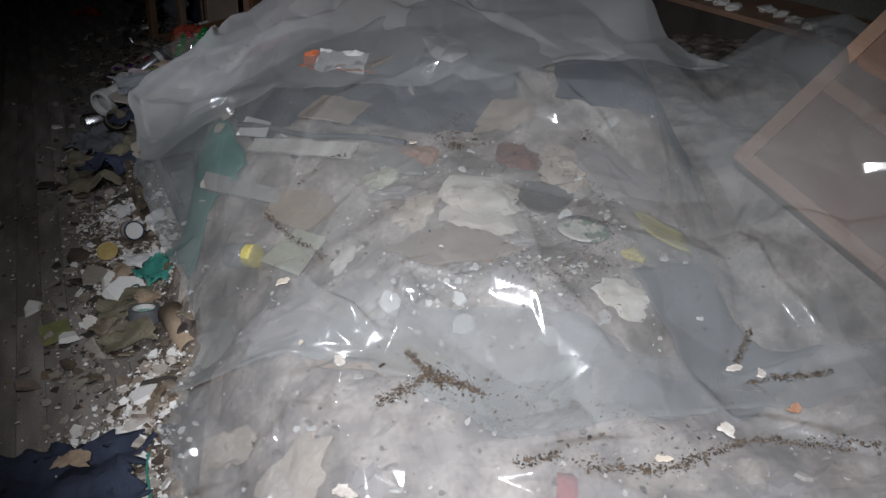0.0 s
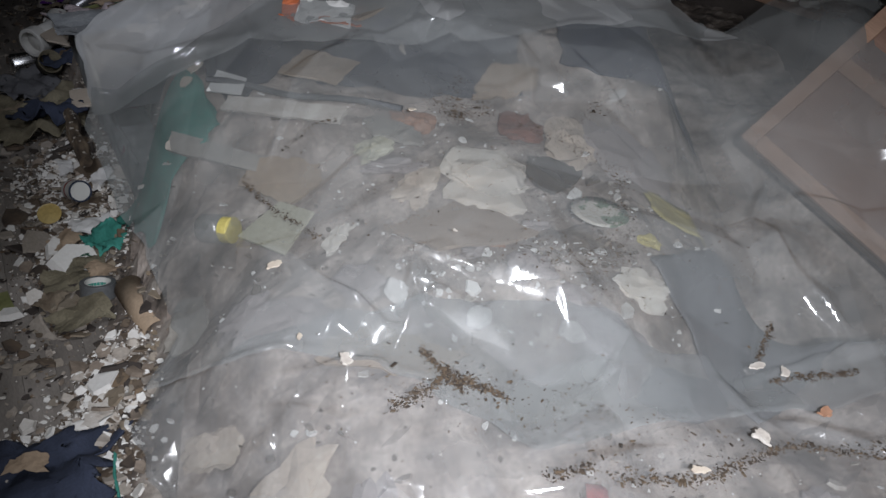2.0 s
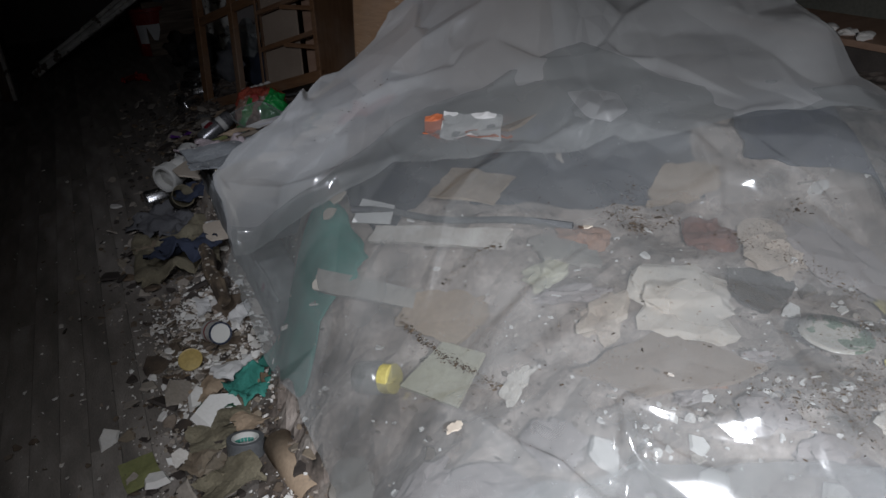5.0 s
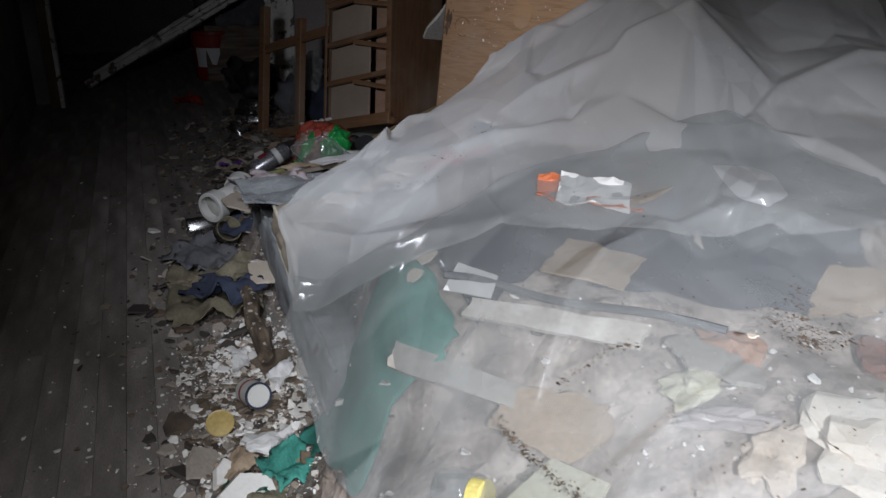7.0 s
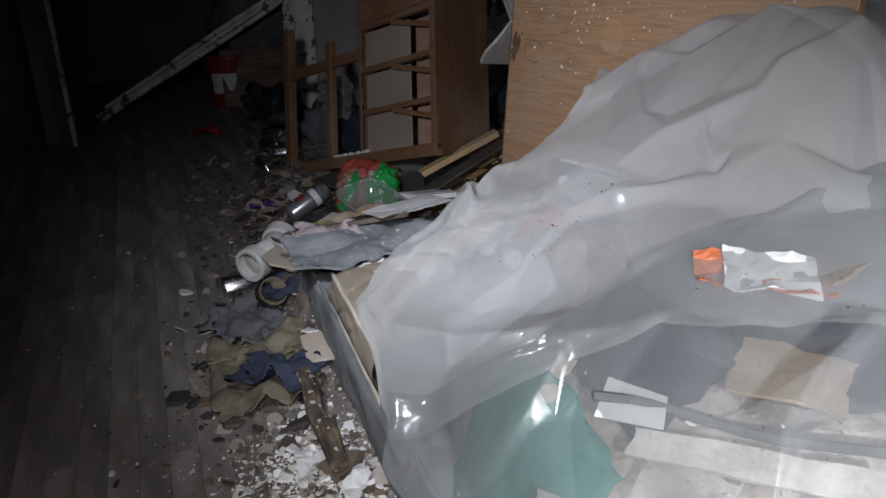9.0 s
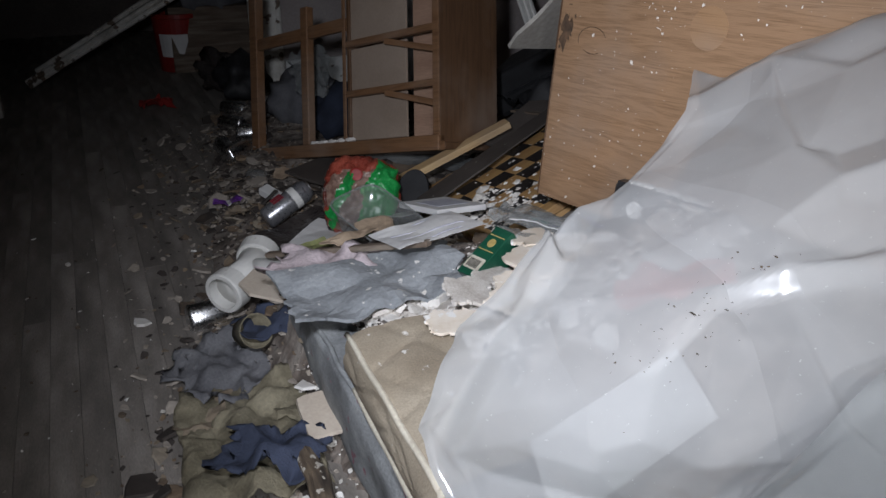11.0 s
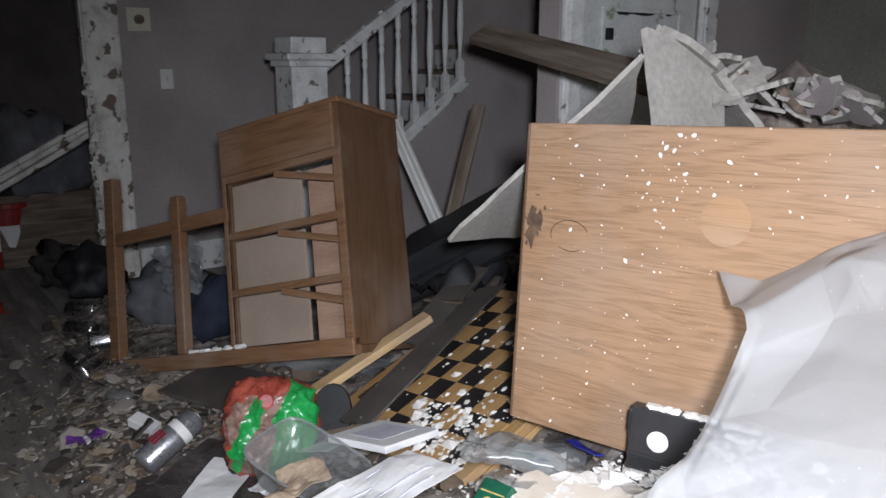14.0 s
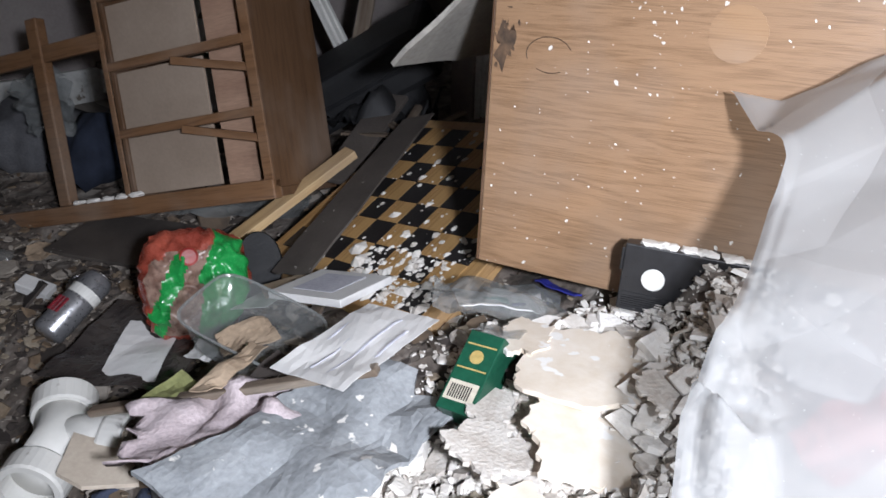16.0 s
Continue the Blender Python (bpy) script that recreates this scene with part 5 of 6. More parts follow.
# ---- mattresses, clothes and rubbish along the floor's edge ----
def quilted():
    """Thin quilted pad, edge on, with piping and stitched waves."""
    ob = thing("mattress", axes((-0.545, 0.27, 0.285), (0.2, -0.6, 0.06), (-0.06, 0.06, 1)), "stained beige quilted mattress with piped edges", "mattress")
    L, H, T = 0.62, 0.14, 0.26
    bm = bmesh.new()
    nx, nz = 70, 18
    faces_ = []
    for side in range(2):
        g = []
        for j in range(nz + 1):
            row = []
            for i in range(nx + 1):
                x, z = L * i / nx, j / nz
                if side == 0:
                    stitch = min(abs(z - 0.5 - 0.22 * math.sin(x * 17 + 1.0)), abs(z - 0.5 + 0.3 * math.cos(x * 11))) * H
                    y = -0.02 * math.sin(math.pi * z) + 0.008 * math.exp(-stitch / 0.006)
                    row.append(bm.verts.new((x, y, z * H)))
                else:
                    stitch = min(abs(math.sin(x * 16 + 3 * z)), abs(math.cos(x * 9 - 5 * z))) * 0.05
                    row.append(bm.verts.new((x, -z * T * -1, H + 0.012 * math.sin(math.pi * z) - 0.008 * math.exp(-stitch / 0.007))))
            g.append(row)
        for j in range(nz):
            for i in range(nx):
                bm.faces.new((g[j][i], g[j][i + 1], g[j + 1][i + 1], g[j + 1][i]) if side == 0 else (g[j][i], g[j][i + 1], g[j + 1][i + 1], g[j + 1][i]))
    part("quilted_cover", bm, "mattress", ob, smooth=True)
    part("core", box((0.004, 0.012, 0.004), (L - 0.004, T, H - 0.01)), "grey_cloth", ob)
    for z in (0.0, H):
        part("piping", tube([(L * k / 16, -0.004, z + 0.003 * math.sin(k)) for k in range(17)], 0.007, 8), "piping", ob, "cream piping", True)
    part("piping", tube([(L, -0.002, H * k / 4) for k in range(5)], 0.007, 8), "piping", ob, "", True)


quilted()


def long_cushion():
    """Grey floral mattress lying on its edge under the film."""
    ob = thing("floral_mattress", axes((-0.14, -0.56, 0.0), (-0.5, 1.23, 0.03), (-0.05, -0.02, 1)), "old grey floral mattress edge, dirty and sagging", "mattress")
    bm = bmesh.new()
    nx, nt = 80, 28
    rings = []
    for i in range(nx + 1):
        x = 1.6 * i / nx
        ring = []
        for k in range(nt):
            t = 2 * math.pi * k / nt
            c, s = math.cos(t), math.sin(t)
            y = 0.075 * math.copysign(abs(c) ** 0.4, c)
            z = 0.13 + 0.13 * math.copysign(abs(s) ** 0.4, s)
            n_ = noise.noise(Vector((x * 7, c * 1.5, s * 1.5))) + 0.9 * noise.noise(Vector((x * 2, c * 5, s * 5)))
            f = 1 - 0.5 * max(0, (abs(i / nx - 0.5) - 0.46) / 0.04)
            ring.append(bm.verts.new((x, (y + 0.012 * n_) * f, z + 0.008 * n_)))
        rings.append(ring)
    for a, b in zip(rings, rings[1:]):
        for k in range(nt):
            bm.faces.new((a[k], a[(k + 1) % nt], b[(k + 1) % nt], b[k]))
    bm.faces.new(rings[0][::-1])
    bm.faces.new(rings[-1])
    part("cover", bm, "floral", ob, smooth=True)
    part("piping", tube([(0.03 + 1.54 * k / 20, 0.055 + 0.004 * math.sin(k * 2.1), 0.27) for k in range(21)], 0.007, 8), "floral", ob, "", True)


long_cushion()
single("tile_piece", slab_shape([(-0.10, -0.08), (0.06, -0.10), (0.12, 0.0), (0.04, 0.08), (-0.06, 0.08)], 0.012, 0.004, 4, 3), "tile", pose(-0.63, 0.42, heap(-0.63, 0.42) + 0.07, 4, 6, 35), "beige board offcut on rubbish", "board")
single("jacket", crumple(0.34, 0.52, 40, 54, 0.05, 31, 8, 0.006, rag=0.14), "khaki", pose(-0.837, 0.394, 0.015, 0, -3, 18), "crumpled khaki jacket on the floor", "clothing", smooth=True)
single("rag", crumple(0.24, 0.17, 24, 18, 0.06, 33, 9, 0.004, rag=0.3), "navy", pose(-0.750, 0.273, 0.08, 0, -3, -10), "crumpled dark blue rag on a jacket", "rag", smooth=True)
single("rag", crumple(0.2, 0.16, 18, 16, 0.06, 35, 9, 0.004, rag=0.3), "navy", at(-0.849, 0.846, 20, 0.02), "navy blue rag lying in rubbish", "rag", smooth=True)
single("rag", crumple(0.26, 0.3, 20, 22, 0.06, 36, 8, 0.004, rag=0.3), "grey_cloth", at(-0.98, 0.72, 50, 0.01), "dirty grey-brown rag on the floor", "rag", smooth=True)
single("crushed_cup", lathe([(0.03, 0), (0.045, 0.01), (0.052, 0.08), (0.055, 0.09), (0.05, 0.088), (0.045, 0.02)], 20), "khaki", pose(-0.93, 0.83, 0.1, 60, 20, 30), "crushed olive paper cup", "cup", smooth=True)
drinks_can(pose(-1.16, 1.02, 0.035, 90, 0, 120), "dull crushed drinks can on the floor", "", "silver", 0.014, h=0.15)
single("glass_jar", lathe([(0.03, 0), (0.036, 0.005), (0.037, 0.07), (0.03, 0.085), (0.03, 0.1)], 24), "clear_plastic", pose(-1.22, 2.45, 0.04, 90, 0, 70), "clear plastic bottle lying in the litter", "bottle", smooth=True)
food = thing("food_can", pose(-0.52, -0.34, 0.05, 70, 0, 35), "white tin can with a dark rim and faded label", "tin can")
part("body", lathe([(0.036, 0), (0.038, 0.004), (0.038, 0.1), (0.036, 0.104)], 28), "white_plastic", food, smooth=False)
part("rim", lathe([(0.036, 0.1), (0.0395, 0.101), (0.0395, 0.108), (0.034, 0.108), (0.033, 0.1)], 28, False), "navy", food, "dark blue rim")
part("label_band", lathe([(0.0386, 0.035), (0.0386, 0.05)], 28, False), "red_cloth", food)
single("can_lid", lathe([(0.038, 0), (0.04, 0.004), (0.036, 0.003), (0.02, 0.004), (0.0, 0.004)], 28), "gold", pose(-0.56, -0.49, 0.035, 35, 10, 0), "round tarnished tin lid", "tin lid")
tape = thing("tape_roll", at(-0.29, -0.965, 20, 0.012, -12, 8), "grey duct tape roll with a white printed core", "tape roll")
part("tape", lathe([(0.038, 0), (0.052, 0), (0.0525, 0.002), (0.0525, 0.046), (0.052, 0.048), (0.038, 0.048), (0.038, 0.0)], 36, False), "tape_grey", tape, smooth=False)
part("core", lathe([(0.0355, -0.0005), (0.038, -0.0005), (0.038, 0.0485), (0.0355, 0.0485), (0.0355, -0.0005)], 36, False), "white_plastic", tape, "white cardboard core")
for k in range(6):
    part("core_print", box((-0.004, 0.0335, 0.02), (0.004, 0.0354, 0.032)), "teal", tape).matrix_local = pose(0, 0, 0, 0, 0, -40 + 16 * k)
single("rag", crumple(0.13, 0.16, 14, 16, 0.06, 41, 9, 0.003, rag=0.3), "teal", at(-0.33, -0.66, 40, 0.02), "teal green cloth scrap", "rag", smooth=True)
single("rag", crumple(0.12, 0.1, 14, 12, 0.03, 42, 9, 0.003, rag=0.3), "box_green", at(-0.42, -0.74, 10, 0.01), "dark green plastic scrap", "plastic")
single("cardboard_tube", lathe([(0.042, 0), (0.045, 0), (0.045, 0.26), (0.042, 0.26), (0.042, 0.0)], 24, False), "cardboard", span((-0.19, -0.98, 0.05), (-0.06, -1.21, 0.05)) @ pose(0, 0, 0, 0, 90, 0), "brown cardboard tube under the film's edge", "cardboard tube", smooth=True)
single("card", crumple(0.1, 0.14, 8, 8, 0.012, 44, 6, 0.001), "grey_cloth", pose(-0.58, -1.0, 0.006, 0, 0, 30), "faded grey-green card on the floor", "card").data.materials[0] = M["olive"]
single("trousers", crumple(0.42, 0.24, 34, 22, 0.05, 51, 6, 0.006, rag=0.35), "navy", pose(-0.30, -1.70, 0.012, 0, 0, 8), "crumpled navy blue garment on the floor", "clothing", smooth=True)
single("leaf_scrap", crumple(0.08, 0.05, 8, 6, 0.02, 52, 12, 0.001, rag=0.4), "cardboard", pose(-0.27, -1.70, 0.075, 0, 0, 10), "dry tan paper scrap on a garment", "paper")
single("string", tube([(-0.10, -1.62, 0.03), (-0.085, -1.7, 0.03), (-0.05, -1.80, 0.02), (-0.03, -1.95, 0.012)], 0.004, 6), "teal", Matrix(), "thin teal strap on the floor", "strap")
for k, (x, y, w_, h_, mt, a) in enumerate(((-0.40, -0.56, 0.13, 0.08, "paper", 20), (-0.47, -0.66, 0.1, 0.09, "cardboard", 60), (-0.36, -0.80, 0.12, 0.1, "khaki", 100), (-0.40, -0.90, 0.14, 0.11, "khaki", 10), (-0.31, -1.08, 0.17, 0.12, "khaki", 40),
                                            (-0.42, -1.0, 0.1, 0.08, "litter", 70), (-0.30, -0.85, 0.1, 0.08, "cardboard", 130), (-0.52, -0.32, 0.1, 0.07, "paper", 40), (-0.60, -0.12, 0.12, 0.05, "paper", 110), (-0.45, -0.2, 0.12, 0.06, "paper", 75), (-0.72, 0.5, 0.12, 0.09, "khaki", 5),
                                            (-0.98, 0.48, 0.14, 0.1, "litter", 30), (-0.90, 1.9, 0.14, 0.1, "cardboard", 30), (-1.15, 1.85, 0.1, 0.09, "litter", 80), (-1.0, 2.35, 0.15, 0.1, "cardboard", 10))):
    single("paper_scrap", crumple(w_, h_, 10, 9, 0.03, 70 + k, 9, 0.0015, rag=0.3), mt, at(x, y, a, 0.02), {"paper": "torn white paper scrap", "cardboard": "torn brown cardboard scrap", "khaki": "crumpled dirty tan paper scrap", "litter": "crumpled dull brown litter scrap"}[mt], "paper", "scraps along the heap's edge")


# ---- behind: debris past the table, under the stairs and in the back room ----
def quad_slab(a, b, c, thick, mat, label, category, name="plasterboard", rough=0.01, seed=1):
    """A broken sheet with one edge from a to b, reaching to c."""
    a, b, c = Vector(a), Vector(b), Vector(c)
    x = b - a
    n_ = x.cross(c - a).normalized()
    m = axes(a, x, n_)
    h = (c - a).dot(m.to_3x3() @ Vector((0, 1, 0)))
    s = (c - a).dot(x.normalized())
    L = x.length
    return single(name, slab_shape([(0, 0), (L, 0), (s + L * 0.35, h * 0.95), (s, h)], thick, rough, seed, 9), mat, m, label, category)


quad_slab((-0.09, 1.33, 0.88), (0.28, 0.92, 1.40), (0.45, 1.75, 0.80), 0.013, "board_back", "broken grey plasterboard sheet leaning behind the table", "plasterboard", seed=2)
single("plaster_slab", slab_shape([(0, 0), (0.24, -0.01), (0.27, 0.13), (0.23, 0.22), (0.12, 0.26), (0.0, 0.27)], 0.02, 0.006, 3, 5), "board_back", axes((0.315, 0.93, 1.20), (0.26, 0.09, -0.02), (0.28, -0.8, 0.25)), "curved white plaster slab standing behind the table", "plaster")
quad_slab((0.52, 1.0, 1.36), (0.70, 0.98, 1.15), (0.62, 1.35, 1.30), 0.02, "board_back", "grey broken board behind the table", "plasterboard", seed=5)
bm = box((0, -0.06, -0.018), (1.1, 0.06, 0.018), 0.004)
for v in bm.verts:
    v.co += Vector((noise.noise(v.co * 9), noise.noise(v.co * 9 + Vector((3, 0, 0))), noise.noise(v.co * 9 + Vector((0, 5, 0))))) * 0.012
single("fallen_beam", bm, "old_wood", span((0.36, 2.5, 1.50), (0.62, 1.50, 1.33), 25), "fallen grey lath board with torn plaster", "beam")
rnd = random.Random(21)
for k in range(26):
    f = k / 25
    x, y, z = 0.42 + 0.50 * f, 1.12 - 0.18 * f, 1.42 - 0.15 * f + 0.03 * math.sin(9 * f)
    o = single("plaster_lump", slab_shape(blob_outline(rnd.uniform(0.04, 0.10), rnd.uniform(0.03, 0.07), k + 90, 11, 0.3), rnd.uniform(0.008, 0.02), 0.006, k, 3), ("board_back", "plaster_wall", "old_wood")[0 if k % 3 else (1 + k % 2)], pose(x + rnd.uniform(-0.03, 0.03), y + rnd.uniform(-0.05, 0.08), z - rnd.uniform(0.0, 0.05), rnd.uniform(-40, 40), rnd.uniform(-40, 40), rnd.uniform(0, 180)), "broken grey plaster piece on the pile behind the table", "plaster", "plaster lumps behind the table")
# the pile that carries them
bm = lump(0.55, 0.42, 0.62, 5, 0.25, 4)
single("debris_mound", bm, "board_back", pose(0.95, 1.42, 0.62), "tall pile of broken plaster behind the table", "debris").data.materials[0] = M["rubble"]
for k, (dx, w_) in enumerate(((0, 0.035), (0.05, 0.03), (0.09, 0.02))):
    single("white_slat", box((0, -w_ / 2, -0.008), (0.72, w_ / 2, 0.008), 0.003), "white_plastic", span((0.30 + dx * 0.6, 2.9, 0.50), (0.03 + dx, 3.2, 1.22 - dx)), "white plastic slat leaning behind the dresser", "slat", "slats behind the dresser")
case = thing("suitcase", axes((0.06, 2.6, 0.28), (0.42, -0.28, 0.30), (-0.3, 0.0, 0.8)), "black suitcase half buried behind the dresser", "suitcase")
part("shell", box((0, 0, 0), (0.62, 0.42, 0.22), 0.03), "black", case, smooth=False)
part("trim_band", box((-0.004, -0.004, 0.1), (0.624, 0.424, 0.116), 0.003), "black_plastic", case)
single("rag", crumple(0.4, 0.4, 26, 26, 0.12, 61, 5, 0.005, rag=0.3), "black", at(0.30, 2.45, 20, 0.1), "black bin liner in the rubbish", "bin liner", smooth=True)
for k in range(4):
    single("lath", box((0, -0.018, -0.005), (0.4, 0.018, 0.005), 0.002), "old_wood", pose(0.12 + 0.06 * k, 1.95 + 0.05 * (k % 3), 0.44 + 0.012 * k, 0, -10 + 6 * (k % 4), 20 + 35 * k), "broken wooden lath in the rubbish", "lath", "broken laths")
for k, (x, y, z, s_, mt) in enumerate(((-1.05, 3.35, 0.1, 0.34, "grey_cloth"), (-0.8, 3.0, 0.12, 0.3, "denim"), (-1.55, 4.0, 0.08, 0.32, "black"), (-1.75, 4.3, 0.06, 0.3, "dark_film"), (-0.6, 3.2, 0.12, 0.3, "grey_cloth"))):
    single("rubbish_bag", lump(s_ * 0.6, s_ * 0.5, s_ * 0.5, 30 + k, 0.4, 3, 4), mt, pose(x, y, z + 0.1, 0, 0, 40 * k), {"grey_cloth": "grey bundle of old clothes", "denim": "dark blue bundle of clothes", "black": "black rubbish bag on the floor", "dark_film": "dark brown rubbish bag"}[mt], "bundle", "bundles behind the dresser", smooth=True)
single("foil_scrap", crumple(0.2, 0.25, 18, 20, 0.12, 81, 8, 0.001, rag=0.3), "clear_plastic", pose(-0.95, 3.05, 0.42, 60, 0, 10), "crumpled clear plastic film behind the dresser", "plastic")
bucket = thing("bucket", pose(-2.24, 5.1, 0) @ Matrix.Scale(1.25, 4), "red plastic bucket with a white label", "bucket")
part("body", lathe([(0.12, 0), (0.13, 0.005), (0.155, 0.35), (0.16, 0.36), (0.15, 0.355), (0.125, 0.02)], 32), "red_plastic", bucket, smooth=False)
part("rim", lathe([(0.155, 0.33), (0.166, 0.335), (0.166, 0.36), (0.155, 0.362)], 32, False), "red_plastic", bucket)
lab = bmesh.new()
for i in range(7):
    for z in (0.1, 0.24):
        t = math.radians(-125 + 12 * i)
        r = 0.131 + 0.075 * z
        lab.verts.new((r * math.cos(t), r * math.sin(t), z))
lab.verts.ensure_lookup_table()
for i in range(6):
    lab.faces.new((lab.verts[2 * i], lab.verts[2 * i + 2], lab.verts[2 * i + 3], lab.verts[2 * i + 1]))
part("label", lab, "paper", bucket, "torn white label")
single("snack_wrapper", crumple(0.2, 0.16, 14, 12, 0.07, 83, 9, 0.002, rag=0.2), "red_plastic", pose(-2.08, 3.85, 0.02, 0, 0, 30), "crumpled red and blue packet on the floor", "wrapper")
bundle = thing("pole_bundle", span((-3.12, 4.38, 0.03), (-1.58, 4.52, 0.92)), "bundle of dirty white poles leaning in the doorway", "poles")
for k in range(5):
    part("pole", tube([(0.1 * (k % 3) + 1.75 * f / 6, 0.028 * (k % 3) - 0.03, 0.034 * (k // 2) + 0.006 * math.sin(f + k)) for f in range(7)], 0.019, 8), "peeling", bundle)
single("cardboard_sheet", slab_shape([(0, 0), (0.5, 0.02), (0.46, 0.9), (0.03, 0.85)], 0.01, 0.01, 3, 4), "old_wood", axes((-2.0, 5.45, 0.0), (0.6, 0.1, 0), (0.1, -0.9, 0.25)), "brown wooden board standing in the back room", "board")
single("rubbish_bag", lump(0.3, 0.26, 0.36, 44, 0.4, 3, 4), "dark_film", pose(-2.05, 5.2, 0.72, 10, 0, 0), "grey plastic covered bundle in the back room", "bundle", smooth=True).data.materials[0] = M["grey_cloth"]
single("crate", box((-0.3, -0.25, 0), (0.3, 0.25, 0.5), 0.01), "old_wood", pose(-2.05, 5.25, 0, 0, 0, 20), "dark wooden crate in the back room", "crate")


# ---- what lies under and on the film ----
def under(name, bm, mat, x, y, label, category, rz=0.0, dz=0.0, smooth=False, rx=0.0, ry=0.0, group="things under the film"):
    e = 0.06
    sx = math.degrees(math.atan2(heap(x, y + e) - heap(x, y - e), 2 * e)) * 0.8
    sy = -math.degrees(math.atan2(heap(x + e, y) - heap(x - e, y), 2 * e)) * 0.8
    return single(name, bm, mat, pose(x, y, heap(x, y) + dz, sx + rx, sy + ry, 0) @ pose(0, 0, 0, 0, 0, rz), label, category, group, smooth)


def lying(name, w, h, seed, mat, x, y, label, category, rz=0.0, dz=0.012, amp=0.012, rag=0.2):
    """A cloth that follows the heap under the film."""
    c, k = math.cos(radians(rz)), math.sin(radians(rz))
    bm = crumple(w, h, int(w * 60), int(h * 60), amp, seed, 6, 0.004, rag=rag, base=lambda a, b: heap(x + c * a - k * b, y + k * a + c * b))
    return single(name, bm, mat, pose(x, y, dz, 0, 0, rz), label, category, "things under the film", True)


lying("jeans", 0.40, 0.34, 101, "denim", 0.24, -0.52, "dark blue jeans under the plastic sheet", "clothing", 30, rag=0.1)
lying("jeans", 0.62, 0.34, 102, "denim", 0.72, -0.60, "dark blue garment under the plastic sheet", "clothing", -4, rag=0.1)
lying("towel", 0.28, 0.46, 103, "teal", -0.10, -0.66, "teal towel under the plastic sheet", "towel", 25, rag=0.16)
lying("blue_bag", 0.5, 0.3, 104, "navy", 1.42, -0.62, "dark blue plastic sack under the sheet", "sack", -10, rag=0.1)
# grey sheet added to stand for the cabinet's shade and back
lying("slate_cloth", 0.34, 0.40, 105, "grey_cloth", 1.50, -1.52, "slate grey sheet standing for the shaded cabinet back under the film", "cloth", 30, rag=0.08)
under("card_sheet", slab_shape([(-0.05, -0.04), (0.07, -0.03), (0.06, 0.03), (-0.05, 0.04)], 0.004), "paper", 0.13, -0.72, "white card under the plastic sheet", "card", -35, 0.06)
under("strap", tube([(-0.31 + 0.062 * k, 0.012 * math.sin(k * 0.9), 0.03 + 0.006 * math.cos(k)) for k in range(11)], 0.009, 8), "tape_grey", 0.36, -0.82, "long dark cable lying under the plastic sheet", "cable", -25, 0.0)
under("lath", slab_shape([(-0.2, -0.022), (0.2, -0.03), (0.21, 0.024), (-0.19, 0.028)], 0.012, 0.004, 5, 6), "plaster", 0.30, -0.86, "broken white lath under the plastic sheet", "lath", -30, 0.03)
under("lath", slab_shape([(-0.22, -0.03), (0.22, -0.026), (0.2, 0.03), (-0.23, 0.03)], 0.012, 0.004, 6, 6), "board_back", 0.16, -0.92, "pale weathered board under the plastic sheet", "lath", -32, 0.02)
under("card_sheet", slab_shape([(-0.1, -0.07), (0.09, -0.08), (0.1, 0.07), (-0.08, 0.08)], 0.006, 0.01, 7, 5), "cardboard", 0.41, -0.70, "pinkish cardboard piece under the plastic sheet", "cardboard", -20, 0.04)
under("wrapper", crumple(0.05, 0.04, 6, 5, 0.02, 117, 9, 0.003), "blue_print", 0.62, -0.53, "small blue wrapper under the plastic sheet", "wrapper", 10, 0.035)
under("paper_stack", slab_shape([(-0.16, -0.08), (0.13, -0.1), (0.17, 0.06), (-0.12, 0.1)], 0.012), "paper", -0.08, -0.30, "white papers under the cloudy sheet", "paper", 15, 0.09)
under("wrapper", crumple(0.26, 0.10, 16, 8, 0.03, 107, 9, 0.003), "orange", 0.42, -0.50, "orange and white packet under the sheet", "wrapper", -8, 0.04)
under("wrapper", crumple(0.18, 0.105, 12, 7, 0.03, 108, 9, 0.006), "paper", 0.43, -0.50, "white packet end under the sheet", "wrapper", -8, 0.05)
under("wrapper", crumple(0.22, 0.09, 12, 5, 0.03, 109, 9, 0.004), "red_cloth", 0.10, 0.02, "faded red packet under the cloudy sheet", "wrapper", -8, 0.03)
under("star_scrap", slab_shape(blob_outline(0.035, 0.03, 4, 10, 0.45), 0.004), "tile", 0.02, -0.60, "cream paper scrap under the sheet", "paper", 0, 0.045)
under("star_scrap", slab_shape(blob_outline(0.022, 0.018, 6, 10, 0.3), 0.004), "tile", 0.0, -0.65, "small cream scrap under the sheet", "paper", 0, 0.045)
under("tile_piece", slab_shape([(-0.09, -0.07), (0.09, -0.06), (0.06, 0.09), (-0.07, 0.08)], 0.008), "tile", 0.29, -1.20, "pale square tile under the plastic sheet", "tile", -48, 0.04).data.materials[0] = M["ivory"]
jar = thing("plastic_jar", pose(0.075, -1.10, heap(0.075, -1.1) + 0.012, 78, 0, 60), "clear jar with a yellow lid under the plastic sheet", "jar")
part("body", lathe([(0.03, 0), (0.04, 0.006), (0.042, 0.07), (0.034, 0.08)], 24), "clear_plastic", jar, smooth=True)
part("lid", lathe([(0.037, 0.08), (0.037, 0.108), (0.034, 0.11), (0.0, 0.11)], 24, False), "yellow", jar, "yellow screw lid")
